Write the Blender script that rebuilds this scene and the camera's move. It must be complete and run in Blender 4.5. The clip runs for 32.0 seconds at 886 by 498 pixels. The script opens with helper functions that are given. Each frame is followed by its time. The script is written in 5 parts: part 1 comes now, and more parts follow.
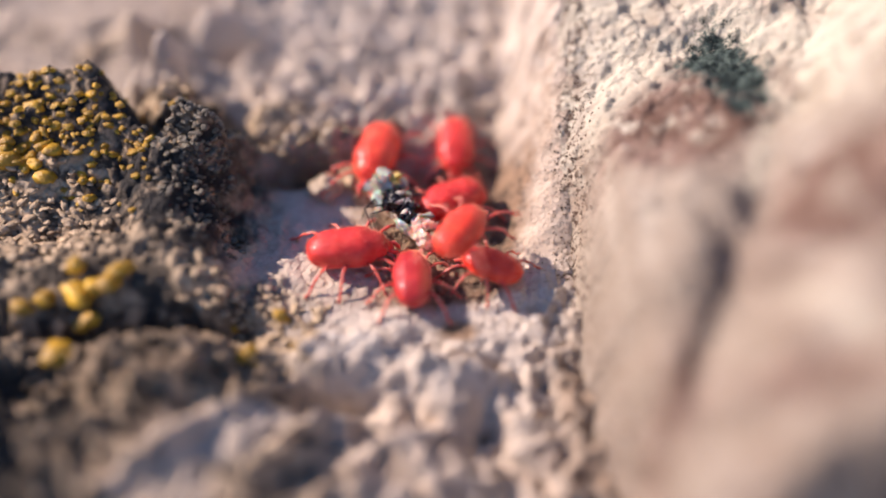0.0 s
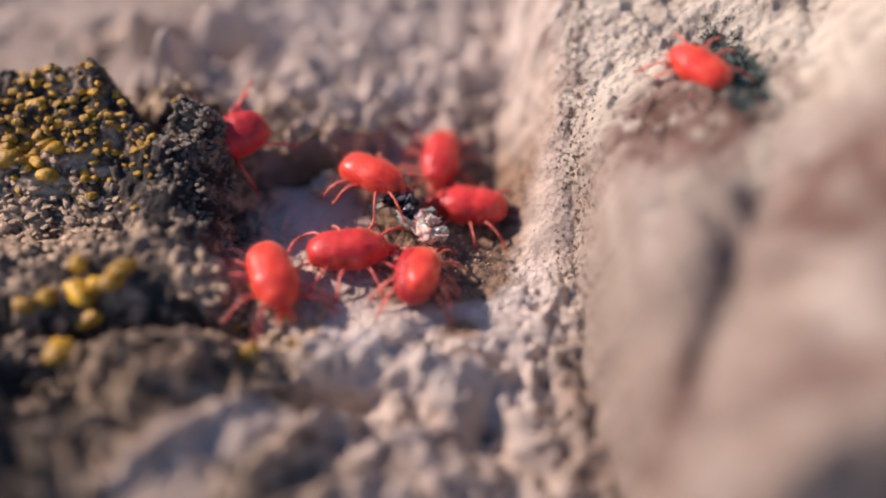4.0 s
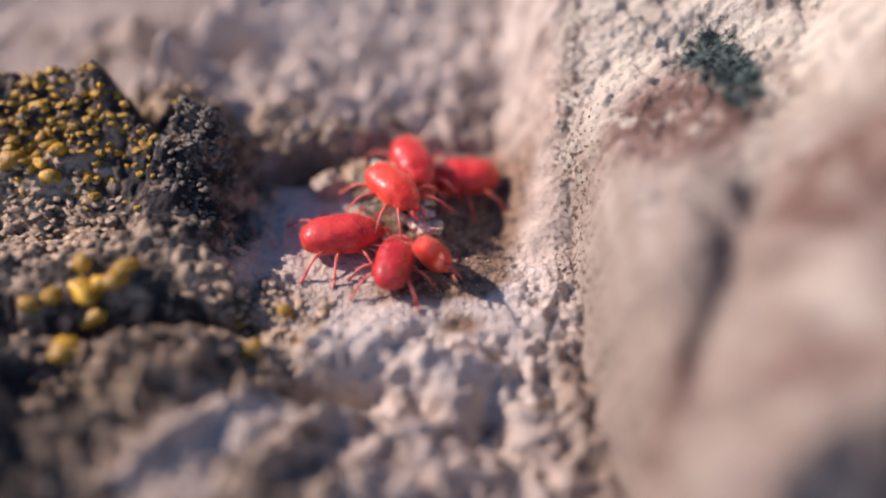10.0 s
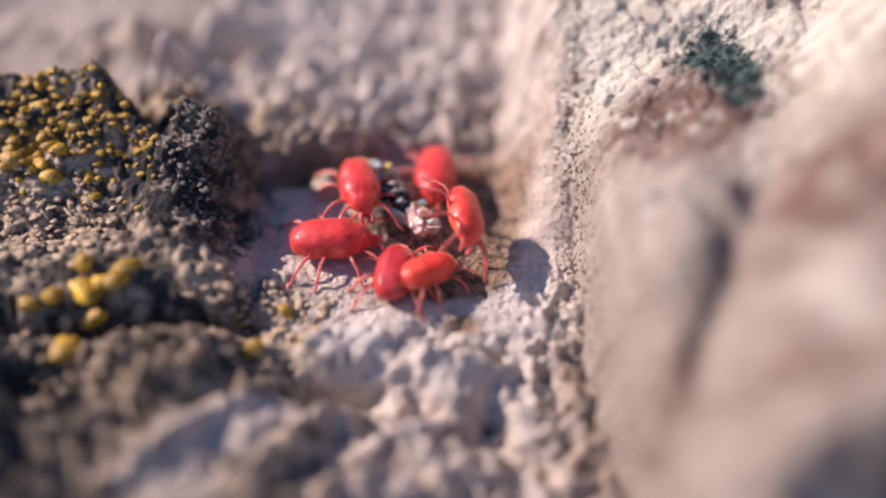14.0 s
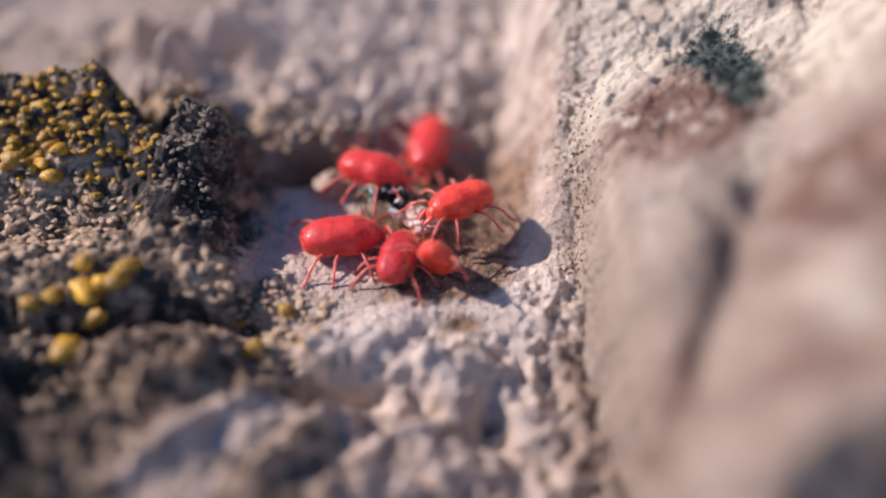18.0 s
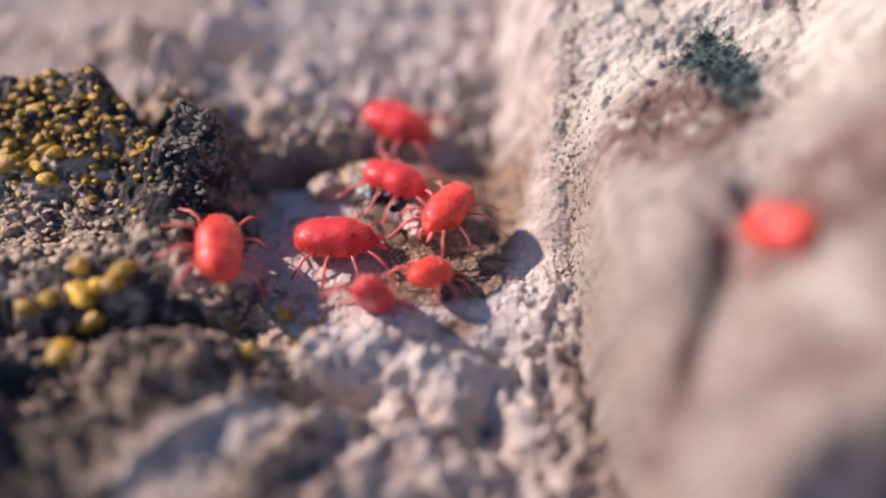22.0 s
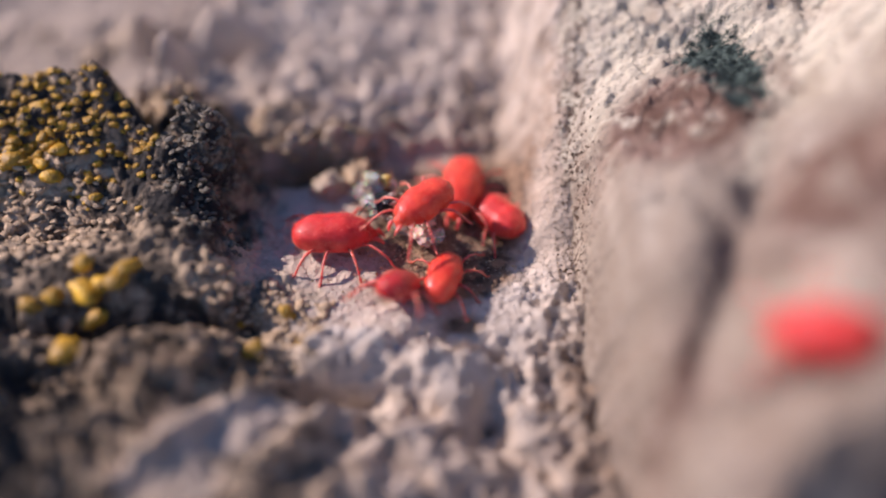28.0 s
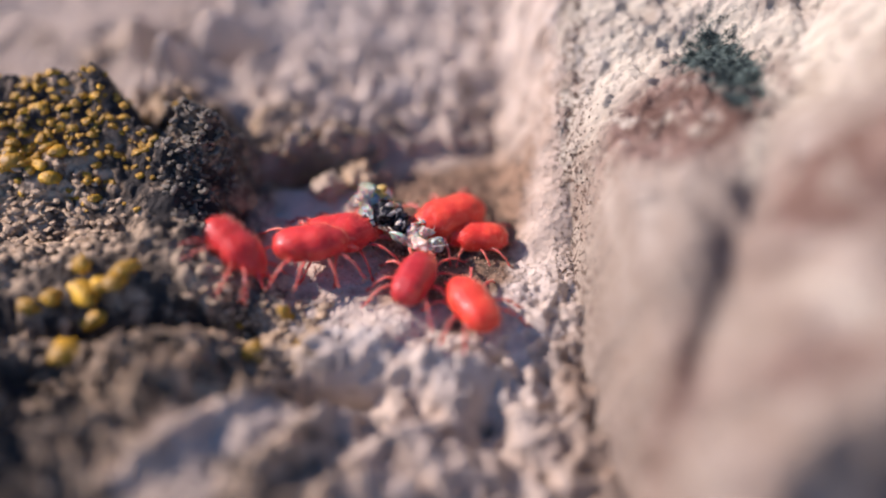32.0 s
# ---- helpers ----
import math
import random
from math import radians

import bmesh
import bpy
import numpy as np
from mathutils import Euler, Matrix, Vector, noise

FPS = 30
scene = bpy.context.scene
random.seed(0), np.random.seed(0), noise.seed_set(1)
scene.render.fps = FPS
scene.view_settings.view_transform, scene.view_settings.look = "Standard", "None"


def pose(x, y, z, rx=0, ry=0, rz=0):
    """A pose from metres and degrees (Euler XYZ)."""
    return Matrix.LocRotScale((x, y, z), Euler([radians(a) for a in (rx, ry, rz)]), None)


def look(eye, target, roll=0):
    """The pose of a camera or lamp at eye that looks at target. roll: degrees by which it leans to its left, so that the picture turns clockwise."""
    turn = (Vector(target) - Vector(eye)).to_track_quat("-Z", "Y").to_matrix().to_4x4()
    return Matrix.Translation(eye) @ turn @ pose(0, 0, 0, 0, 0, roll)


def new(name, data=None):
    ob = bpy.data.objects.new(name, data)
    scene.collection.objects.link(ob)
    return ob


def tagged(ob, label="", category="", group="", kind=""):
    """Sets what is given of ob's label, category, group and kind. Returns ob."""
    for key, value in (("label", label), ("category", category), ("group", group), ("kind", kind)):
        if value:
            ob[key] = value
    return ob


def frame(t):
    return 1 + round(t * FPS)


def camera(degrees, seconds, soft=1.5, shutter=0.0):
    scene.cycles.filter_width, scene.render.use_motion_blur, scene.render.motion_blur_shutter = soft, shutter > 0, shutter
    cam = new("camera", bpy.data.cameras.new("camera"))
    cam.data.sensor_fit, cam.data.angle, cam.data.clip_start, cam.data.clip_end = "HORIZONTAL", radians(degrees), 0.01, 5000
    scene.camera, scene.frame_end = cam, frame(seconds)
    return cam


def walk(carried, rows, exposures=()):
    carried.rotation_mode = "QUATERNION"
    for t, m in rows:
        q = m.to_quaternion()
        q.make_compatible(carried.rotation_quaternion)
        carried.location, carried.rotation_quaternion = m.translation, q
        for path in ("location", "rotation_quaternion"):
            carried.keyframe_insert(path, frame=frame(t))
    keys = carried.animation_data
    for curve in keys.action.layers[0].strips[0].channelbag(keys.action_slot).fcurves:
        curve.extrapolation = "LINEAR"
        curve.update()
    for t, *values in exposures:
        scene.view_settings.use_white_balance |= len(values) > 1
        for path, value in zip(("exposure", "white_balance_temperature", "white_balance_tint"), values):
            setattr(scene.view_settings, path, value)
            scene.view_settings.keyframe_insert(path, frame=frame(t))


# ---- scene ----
MM = 0.001


def mm(x, y, z, rx=0, ry=0, rz=0):
    """A pose from millimetres and degrees."""
    return pose(x * MM, y * MM, z * MM, rx, ry, rz)


# --- camera: a close-up lens two centimetres from the ledge, held almost still ---
cam = camera(45, 32.0, soft=1.9, shutter=0.5)
cam.data.dof.use_dof = True
cam.data.dof.focus_distance = 20.6 * MM
cam.data.dof.aperture_fstop = 18.5
walk(cam, [
    (0, mm(0.066, -14.582, 14.818, 44.889, -0.280, 0.311)),
    (0.5, mm(0.211, -14.543, 14.764, 44.914, 0.096, 0.596)),
    (1, mm(0.028, -14.601, 14.822, 44.997, -0.407, 0.313)),
    (1.5, mm(0.039, -14.599, 14.835, 44.985, -0.396, 0.335)),
    (2, mm(0.124, -14.587, 14.795, 44.986, -0.138, 0.398)),
    (2.5, mm(0.049, -14.581, 14.795, 44.918, -0.322, 0.215)),
    (3, mm(0.060, -14.570, 14.809, 44.773, -0.289, 0.298)),
    (3.5, mm(0.104, -14.559, 14.838, 44.688, -0.140, 0.457)),
    (5.5, mm(0.044, -14.613, 14.827, 44.906, -0.265, 0.152)),
    (6, mm(0.029, -14.875, 14.761, 46.028, -0.250, -0.243)),
    (6.5, mm(0.006, -14.864, 14.756, 45.905, -0.251, -0.390)),
    (7, mm(-0.106, -14.971, 14.750, 45.698, -0.409, -0.633)),
    (7.5, mm(-0.061, -14.894, 14.800, 45.301, -0.207, -0.358)),
    (8, mm(0.007, -14.859, 14.856, 45.020, -0.027, -0.077)),
    (8.5, mm(0.011, -14.856, 14.836, 45.054, -0.004, -0.021)),
    (9, mm(0.000, -14.849, 14.849, 45.000, -0.000, 0.000)),
    (9.5, mm(-0.028, -14.915, 14.768, 45.430, -0.147, -0.184)),
    (10, mm(-0.013, -14.852, 14.887, 45.025, -0.079, -0.061)),
    (10.5, mm(-0.061, -14.881, 14.839, 45.179, -0.162, -0.146)),
    (11, mm(-0.032, -14.862, 14.824, 45.154, -0.074, -0.081)),
    (11.5, mm(-0.003, -14.886, 14.812, 45.221, -0.012, -0.021)),
    (12, mm(0.006, -14.882, 14.805, 45.227, 0.002, 0.004)),
    (12.5, mm(-0.003, -14.886, 14.812, 45.221, -0.012, -0.021)),
    (13, mm(-0.016, -14.874, 14.853, 45.137, -0.078, -0.037)),
    (13.5, mm(-0.007, -14.880, 14.833, 45.197, -0.043, -0.078)),
    (14, mm(0.005, -14.887, 14.862, 45.148, -0.015, -0.018)),
    (14.5, mm(0.016, -14.886, 14.853, 45.166, 0.010, 0.006)),
    (16.5, mm(0.016, -14.883, 14.839, 45.188, -0.002, 0.027)),
    (17, mm(-0.042, -14.861, 14.874, 45.079, -0.098, -0.069)),
    (17.5, mm(-0.003, -14.874, 14.839, 45.152, 0.019, -0.023)),
    (18, mm(0.021, -14.864, 14.848, 45.111, 0.066, 0.037)),
    (18.5, mm(-0.020, -14.869, 14.841, 45.144, -0.022, -0.050)),
    (19, mm(-0.003, -14.886, 14.820, 45.247, -0.037, -0.050)),
    (19.5, mm(-0.007, -14.884, 14.854, 45.187, -0.035, -0.094)),
    (20, mm(-0.042, -14.903, 14.829, 45.294, -0.108, -0.186)),
    (20.5, mm(-0.042, -14.892, 14.846, 45.255, -0.120, -0.211)),
    (21, mm(-0.071, -14.900, 14.829, 45.331, -0.187, -0.308)),
    (21.5, mm(-0.046, -14.922, 14.789, 45.479, -0.133, -0.292)),
    (22, mm(-0.016, -14.905, 14.804, 45.410, -0.061, -0.238)),
    (22.5, mm(-0.041, -14.887, 14.846, 45.282, -0.131, -0.258)),
    (23, mm(-0.042, -14.892, 14.838, 45.325, -0.149, -0.253)),
    (23.5, mm(0.003, -14.864, 14.840, 45.172, 0.008, -0.119)),
    (24, mm(-0.065, -14.813, 14.916, 44.861, -0.100, -0.174)),
    (24.5, mm(-0.017, -14.864, 14.833, 45.158, -0.001, -0.085)),
    (25, mm(-0.021, -14.863, 14.857, 45.127, -0.050, -0.104)),
    (25.5, mm(0.001, -14.886, 14.827, 45.243, 0.019, -0.114)),
    (27.5, mm(-0.018, -14.889, 14.823, 45.244, -0.018, -0.062)),
    (28, mm(-0.015, -14.853, 14.864, 45.096, -0.022, -0.049)),
    (28.5, mm(0.032, -14.871, 14.871, 45.112, 0.077, 0.057)),
    (29, mm(-0.041, -14.892, 14.859, 45.194, -0.053, -0.128)),
    (29.5, mm(0.051, -14.872, 14.790, 45.284, 0.181, -0.034)),
    (30, mm(0.144, -14.833, 14.796, 45.176, 0.395, 0.136)),
    (30.5, mm(-0.009, -14.878, 14.823, 45.232, -0.002, -0.057)),
    (31, mm(-0.020, -14.880, 14.833, 45.219, 0.011, -0.097)),
    (31.5, mm(0.065, -14.834, 14.836, 45.101, 0.251, -0.006)),
    (32, mm(0.023, -14.879, 14.815, 45.275, 0.091, -0.087)),
], exposures=[(0, 0.46, 5450, 22), (1, 0.18, 5450, 22), (2, 0.34, 5450, 22), (3, 0.22, 5440, 25), (6, 0.06, 5400, 25), (9, 0.15, 5260, 25), (12, 0.21, 5210, 25), (13, 0.16, 5210, 25), (14, 0.35, 5160, 24),
               (17, 0.35, 5160, 24), (18, 0.16, 5160, 24), (20, 0.27, 5160, 24), (21, 0.16, 5160, 24), (22, 0.30, 5110, 24), (23, 0.17, 5160, 25), (25, 0.32, 5160, 25), (28, 0.11, 5210, 25), (30, 0.24, 5210, 24), (32, 0.27, 5160, 24)])

# --- daylight: a low warm sun from behind and to the left, blue sky ---
SUN_ELEVATION, SUN_AZIMUTH = radians(33), radians(-69)  # azimuth clockwise from +y
sun_way = Vector((math.sin(SUN_AZIMUTH) * math.cos(SUN_ELEVATION), math.cos(SUN_AZIMUTH) * math.cos(SUN_ELEVATION), math.sin(SUN_ELEVATION)))
sun = new("sun", bpy.data.lights.new("sun", "SUN"))
sun.data.energy, sun.data.angle, sun.data.color = 5.9, radians(0.53), (1.0, 0.77, 0.54)
sun.matrix_basis = look(sun_way, (0, 0, 0))
world = bpy.data.worlds.new("world")
scene.world = world
world.use_nodes = True
sky = world.node_tree.nodes.new("ShaderNodeTexSky")
sky.sky_type, sky.sun_disc = "NISHITA", False
sky.sun_elevation, sky.sun_rotation = SUN_ELEVATION, SUN_AZIMUTH
sky.dust_density, sky.ozone_density = 0.4, 2.5
world.node_tree.links.new(sky.outputs[0], world.node_tree.nodes["Background"].inputs[0])
world.node_tree.nodes["Background"].inputs[1].default_value = 0.09

# --- materials ---


class Nodes:
    """A short way to write a node material."""

    def __init__(self, name, roughness=0.8, **values):
        self.mat = bpy.data.materials.new(name)
        self.mat.use_nodes = True
        self.tree = self.mat.node_tree
        self.out = self.tree.nodes["Principled BSDF"]
        self.out.inputs["Roughness"].default_value = roughness
        for key, value in values.items():
            self.out.inputs[key.replace("_", " ")].default_value = value
        self.place = self.add("ShaderNodeTexCoord").outputs["Object"]

    def add(self, kind, **inputs):
        n = self.tree.nodes.new(kind)
        for key, value in inputs.items():
            self.wire(value, n.inputs[key.replace("_", " ")])
        return n

    def wire(self, value, socket):
        if isinstance(value, bpy.types.NodeSocket):
            self.tree.links.new(value, socket)
        else:
            socket.default_value = value

    def noise(self, per_mm, detail=4.0, rough=0.6, stretch=(1, 1, 1)):
        m = self.add("ShaderNodeMapping", Vector=self.place, Scale=[1000 * per_mm * s for s in stretch])
        return self.add("ShaderNodeTexNoise", Vector=m.outputs[0], Scale=1.0, Detail=detail, Roughness=rough).outputs["Fac"]

    def cells(self, per_mm):
        m = self.add("ShaderNodeMapping", Vector=self.place, Scale=[1000 * per_mm] * 3)
        return self.add("ShaderNodeTexVoronoi", Vector=m.outputs[0], Scale=1.0).outputs["Distance"]

    def ramp(self, value, low, high, a=0.0, b=1.0):
        n = self.add("ShaderNodeMapRange", Value=value, From_Min=low, From_Max=high, To_Min=a, To_Max=b)
        n.clamp = True
        return n.outputs[0]

    def mix(self, fac, a, b, way="MIX"):
        n = self.tree.nodes.new("ShaderNodeMix")
        n.data_type, n.blend_type = "RGBA", way
        for value, i in ((fac, 0), (a, 6), (b, 7)):
            self.wire((*value, 1.0) if isinstance(value, tuple) and len(value) == 3 else value, n.inputs[i])
        return n.outputs[2]

    def math(self, op, a, b=0.0):
        n = self.tree.nodes.new("ShaderNodeMath")
        n.operation = op
        self.wire(a, n.inputs[0])
        self.wire(b, n.inputs[1])
        return n.outputs[0]

    def layer(self, name):
        """One of the cover layers that the mesh carries, as (red, green, blue)."""
        n = self.add("ShaderNodeAttribute")
        n.attribute_name = name
        s = self.add("ShaderNodeSeparateColor", Color=n.outputs["Color"])
        return (*s.outputs[:3], n.outputs["Alpha"])

    def bump(self, height, depth_mm, strength=1.0):
        n = self.add("ShaderNodeBump", Height=height, Distance=depth_mm * MM, Strength=strength)
        if self.out.inputs["Normal"].links:
            self.wire(self.out.inputs["Normal"].links[0].from_socket, n.inputs["Normal"])
        self.wire(n.outputs[0], self.out.inputs["Normal"])

    def color(self, value):
        self.wire((*value, 1.0) if isinstance(value, tuple) else value, self.out.inputs["Base Color"])
        return self.mat


def ledge_material():
    n = Nodes("weathered_mortar", 0.88, Specular_IOR_Level=0.3)
    cover, stain_and_shade, pale, black = n.layer("cover")
    fine, mid, big = n.noise(7.0, 6), n.noise(1.7, 5), n.noise(0.35, 3)
    stone = n.mix(n.ramp(mid, 0.35, 0.68), (0.42, 0.33, 0.24), (0.72, 0.59, 0.44))
    stone = n.mix(n.ramp(big, 0.40, 0.62), stone, (0.52, 0.435, 0.335))
    stone = n.mix(n.ramp(fine, 0.60, 0.74, 0.0, 0.55), stone, (0.20, 0.16, 0.12))
    stone = n.mix(pale, stone, n.mix(n.ramp(fine, 0.3, 0.7), (0.58, 0.49, 0.38), (0.86, 0.77, 0.64)))
    crust = n.mix(n.ramp(n.noise(2.6, 4), 0.43, 0.58), (0.08, 0.060, 0.038), (0.66, 0.50, 0.31))
    crust = n.mix(n.ramp(n.noise(0.8, 3), 0.45, 0.65, 0.0, 0.45), crust, (0.13, 0.10, 0.06))
    crust = n.mix(n.ramp(fine, 0.55, 0.75, 0.0, 0.6), crust, (0.44, 0.36, 0.25))
    # black layer: gaps and hollows of the crust, their shade put into the colour
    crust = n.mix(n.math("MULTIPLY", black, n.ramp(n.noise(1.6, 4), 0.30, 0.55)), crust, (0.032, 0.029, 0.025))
    col = n.mix(cover, stone, crust)
    # dirt brown; shade round the mites and in hollows is coloured with it too
    dirt_and_shade = n.mix(n.ramp(n.noise(3.2, 4), 0.45, 0.62), (0.30, 0.20, 0.12), (0.10, 0.07, 0.045))
    col = n.mix(n.ramp(n.math("ADD", stain_and_shade, n.math("MULTIPLY", n.noise(2.4, 5), 0.9)), 0.72, 1.22), col, dirt_and_shade)
    n.bump(n.noise(14.0, 8, 0.7), 0.045)
    n.bump(n.math("MULTIPLY", n.cells(9.0), n.noise(5.0)), 0.05)
    return n.color(col)


def face_material():
    n = Nodes("pale_rock", 0.85, Specular_IOR_Level=0.3)
    moss, stain_and_shade, specks, cream = n.layer("cover")
    fine, mid, big = n.noise(9.0, 6, 0.7), n.noise(1.4, 5), n.noise(0.40, 3)
    col = n.mix(n.ramp(mid, 0.32, 0.66), (0.22, 0.167, 0.123), (0.40, 0.33, 0.25))
    col = n.mix(n.ramp(big, 0.38, 0.62), col, (0.32, 0.26, 0.19))
    col = n.mix(n.ramp(fine, 0.62, 0.75, 0.0, 0.6), col, (0.30, 0.20, 0.11))
    col = n.mix(n.math("MULTIPLY", cream, n.ramp(n.noise(1.0, 5), 0.30, 0.50)), col, (0.60, 0.54, 0.40))
    patchy = n.noise(0.75, 5, 0.65, (1.0, 0.55, 1.0))
    col = n.mix(n.ramp(patchy, 0.53, 0.66, 0.0, 0.55), col, (0.26, 0.19, 0.125))
    col = n.mix(n.ramp(patchy, 0.47, 0.36, 0.0, 0.5), col, (0.56, 0.49, 0.38))
    brown = n.mix(n.ramp(mid, 0.4, 0.6), (0.13, 0.075, 0.05), (0.25, 0.165, 0.12))
    col = n.mix(n.math("MULTIPLY", stain_and_shade, n.ramp(n.noise(2.2, 4), 0.30, 0.48)), col, brown)
    col = n.mix(n.math("MULTIPLY", specks, n.ramp(n.noise(8.0, 3), 0.53, 0.60)), col, (0.09, 0.055, 0.035))
    teal = n.mix(n.ramp(n.noise(6.0, 5), 0.4, 0.62), (0.010, 0.019, 0.016), (0.085, 0.115, 0.095))
    col = n.mix(n.ramp(n.math("ADD", moss, n.math("MULTIPLY", n.noise(4.0, 8, 0.75), 2.2)), 1.46, 1.78), col, teal)
    n.bump(n.noise(12.0, 8, 0.7), 0.045)
    n.bump(n.cells(6.0), 0.03)
    return n.color(col)


def mite_material(name, deep, bright):
    n = Nodes(name, 0.48, Coat_Weight=0.22, Coat_Roughness=0.2, Sheen_Weight=0.14, Sheen_Roughness=0.4, Subsurface_Weight=0.55, Subsurface_Scale=0.16 * MM, Specular_IOR_Level=0.45)
    n.out.inputs["Subsurface Radius"].default_value = (1.0, 0.25, 0.12)
    n.out.inputs["Sheen Tint"].default_value = (1.0, 0.5, 0.4, 1.0)
    tone = n.noise(3.0, 4)
    col = n.mix(n.ramp(tone, 0.36, 0.64), deep, bright)
    col = n.mix(n.ramp(n.noise(11.0, 3), 0.64, 0.74, 0.0, 0.4), col, (0.86, 0.30, 0.22))
    n.bump(n.noise(18.0, 4), 0.012)
    n.bump(n.noise(5.0, 4, 0.55, (0.5, 1.4, 1.4)), 0.030)
    return n.color(col)


def plain_material(name, dark, light, per_mm, roughness=0.8, depth=0.03, spread=0.35, **values):
    n = Nodes(name, roughness, **values)
    each = n.add("ShaderNodeObjectInfo").outputs["Random"]
    col = n.mix(n.ramp(n.noise(per_mm, 5), 0.35, 0.65), dark, light)
    col = n.mix(n.math("MULTIPLY", each, spread), col, dark)
    n.bump(n.noise(per_mm * 3, 5), depth)
    return n.color(col)


def film_material(name, pale, deep, clear, relief=0.03):
    n = Nodes(name, 0.16, Transmission_Weight=clear, IOR=1.38, Subsurface_Weight=0.6, Subsurface_Scale=0.15 * MM, Coat_Weight=0.5, Coat_Roughness=0.06)
    n.bump(n.noise(7.0, 4), relief)
    return n.color(n.mix(n.ramp(n.noise(4.0, 4), 0.4, 0.6), pale, deep))


LEDGE, FACE = ledge_material(), face_material()
RED = {
    "red": mite_material("red_velvet", (0.58, 0.018, 0.014), (0.78, 0.055, 0.034)),
    "orange": mite_material("orange_red_velvet", (0.76, 0.040, 0.014), (0.89, 0.095, 0.030)),
    "crimson": mite_material("crimson_velvet", (0.44, 0.013, 0.015), (0.62, 0.030, 0.028)),
}
LIMB = mite_material("red_limb", (0.62, 0.05, 0.04), (0.88, 0.20, 0.14))
BRISTLE = plain_material("pale_bristle", (0.84, 0.22, 0.11), (0.95, 0.52, 0.30), 3.0, 0.5, 0.002)
EYE = plain_material("dark_eye", (0.05, 0.004, 0.006), (0.10, 0.008, 0.01), 8.0, 0.15, 0.001)
YELLOW = plain_material("yellow_lichen", (0.26, 0.14, 0.010), (0.94, 0.56, 0.012), 4.0, 0.45, 0.06, 0.55)
TAN = plain_material("tan_lichen", (0.30, 0.21, 0.115), (0.86, 0.65, 0.38), 5.0, 0.6, 0.05, 0.45)
BROWN = plain_material("brown_lichen", (0.085, 0.055, 0.03), (0.50, 0.36, 0.19), 5.0, 0.6, 0.06, 0.6)
OLIVE = plain_material("olive_lichen", (0.07, 0.062, 0.042), (0.36, 0.30, 0.19), 4.0, 0.5, 0.05, 0.6)
GRIT = plain_material("dark_grit", (0.06, 0.04, 0.025), (0.22, 0.15, 0.09), 5.0, 0.7, 0.02)
PALE = plain_material("pale_grain", (0.34, 0.26, 0.17), (0.62, 0.51, 0.36), 4.0, 0.75, 0.03)
SHELL = plain_material("black_shell", (0.006, 0.006, 0.008), (0.02, 0.019, 0.022), 6.0, 0.22, 0.02, Specular_IOR_Level=0.4)
BAND = plain_material("dusty_band", (0.50, 0.42, 0.30), (0.86, 0.77, 0.62), 9.0, 0.6, 0.01)
AMBER = plain_material("amber_crumb", (0.50, 0.33, 0.03), (0.72, 0.58, 0.20), 6.0, 0.35, 0.02)
FILM = film_material("clear_skin", (0.97, 0.92, 0.82), (0.90, 0.74, 0.52), 0.55)
JELLY = film_material("tan_jelly", (0.90, 0.68, 0.52), (0.78, 0.44, 0.32), 0.2, 0.012)
CRYSTAL = plain_material("clear_crystal", (0.75, 0.65, 0.5), (0.85, 0.8, 0.7), 5.0, 0.08, 0.001, Metallic=0.6)


def part(name, bm, material, parent, label="", smooth=True, at=None):
    """Links a bmesh as one mesh object under a thing or a part."""
    me = bpy.data.meshes.new(name)
    bm.to_mesh(me)
    bm.free()
    return part_of(name, me, material, parent, label, smooth, at)


def part_of(name, me, material, parent, label="", smooth=True, at=None):
    if material and not me.materials:
        me.materials.append(material)
    if smooth:
        me.polygons.foreach_set("use_smooth", [True] * len(me.polygons))
    ob = new(name, me)
    ob.parent = parent
    if at is not None:
        ob.matrix_basis = at
    if label:
        ob["label"] = label
    return ob


def mesh_from(name, verts, faces):
    me = bpy.data.meshes.new(name)
    me.from_pydata([tuple(v) for v in verts], [], faces)
    me.update()
    return me


# --- terrain: heights in millimetres over the plan ---
def lattice(ix, iy, seed):
    """Hash of a lattice point, 0 to 1."""
    n = (ix.astype(np.int64) * 374761393 + iy.astype(np.int64) * 668265263 + seed * 974634777) & 0x7FFFFFFF
    n = ((n ^ (n >> 13)) * 1274126177) & 0x7FFFFFFF
    n = ((n ^ (n >> 16)) * 2246822519) & 0x7FFFFFFF
    return ((n >> 7) & 0xFFFF) / 65535.0


def grad_noise(x, y, seed):
    ix, iy = np.floor(x), np.floor(y)
    fx, fy = x - ix, y - iy
    u, v = fx * fx * fx * (fx * (fx * 6 - 15) + 10), fy * fy * fy * (fy * (fy * 6 - 15) + 10)
    out = 0
    for dx, wx in ((0, 1 - u), (1, u)):
        for dy, wy in ((0, 1 - v), (1, v)):
            a = lattice(ix + dx, iy + dy, seed) * 6.2832
            out = out + wx * wy * (np.cos(a) * (fx - dx) + np.sin(a) * (fy - dy))
    return out * 1.5


def fbm(x, y, octaves, seed, gain=0.5):
    out, amp = 0, 1.0
    for i in range(octaves):
        out = out + amp * grad_noise(x * 2 ** i + i * 7.3, y * 2 ** i - i * 3.1, seed + i)
        amp *= gain
    return out


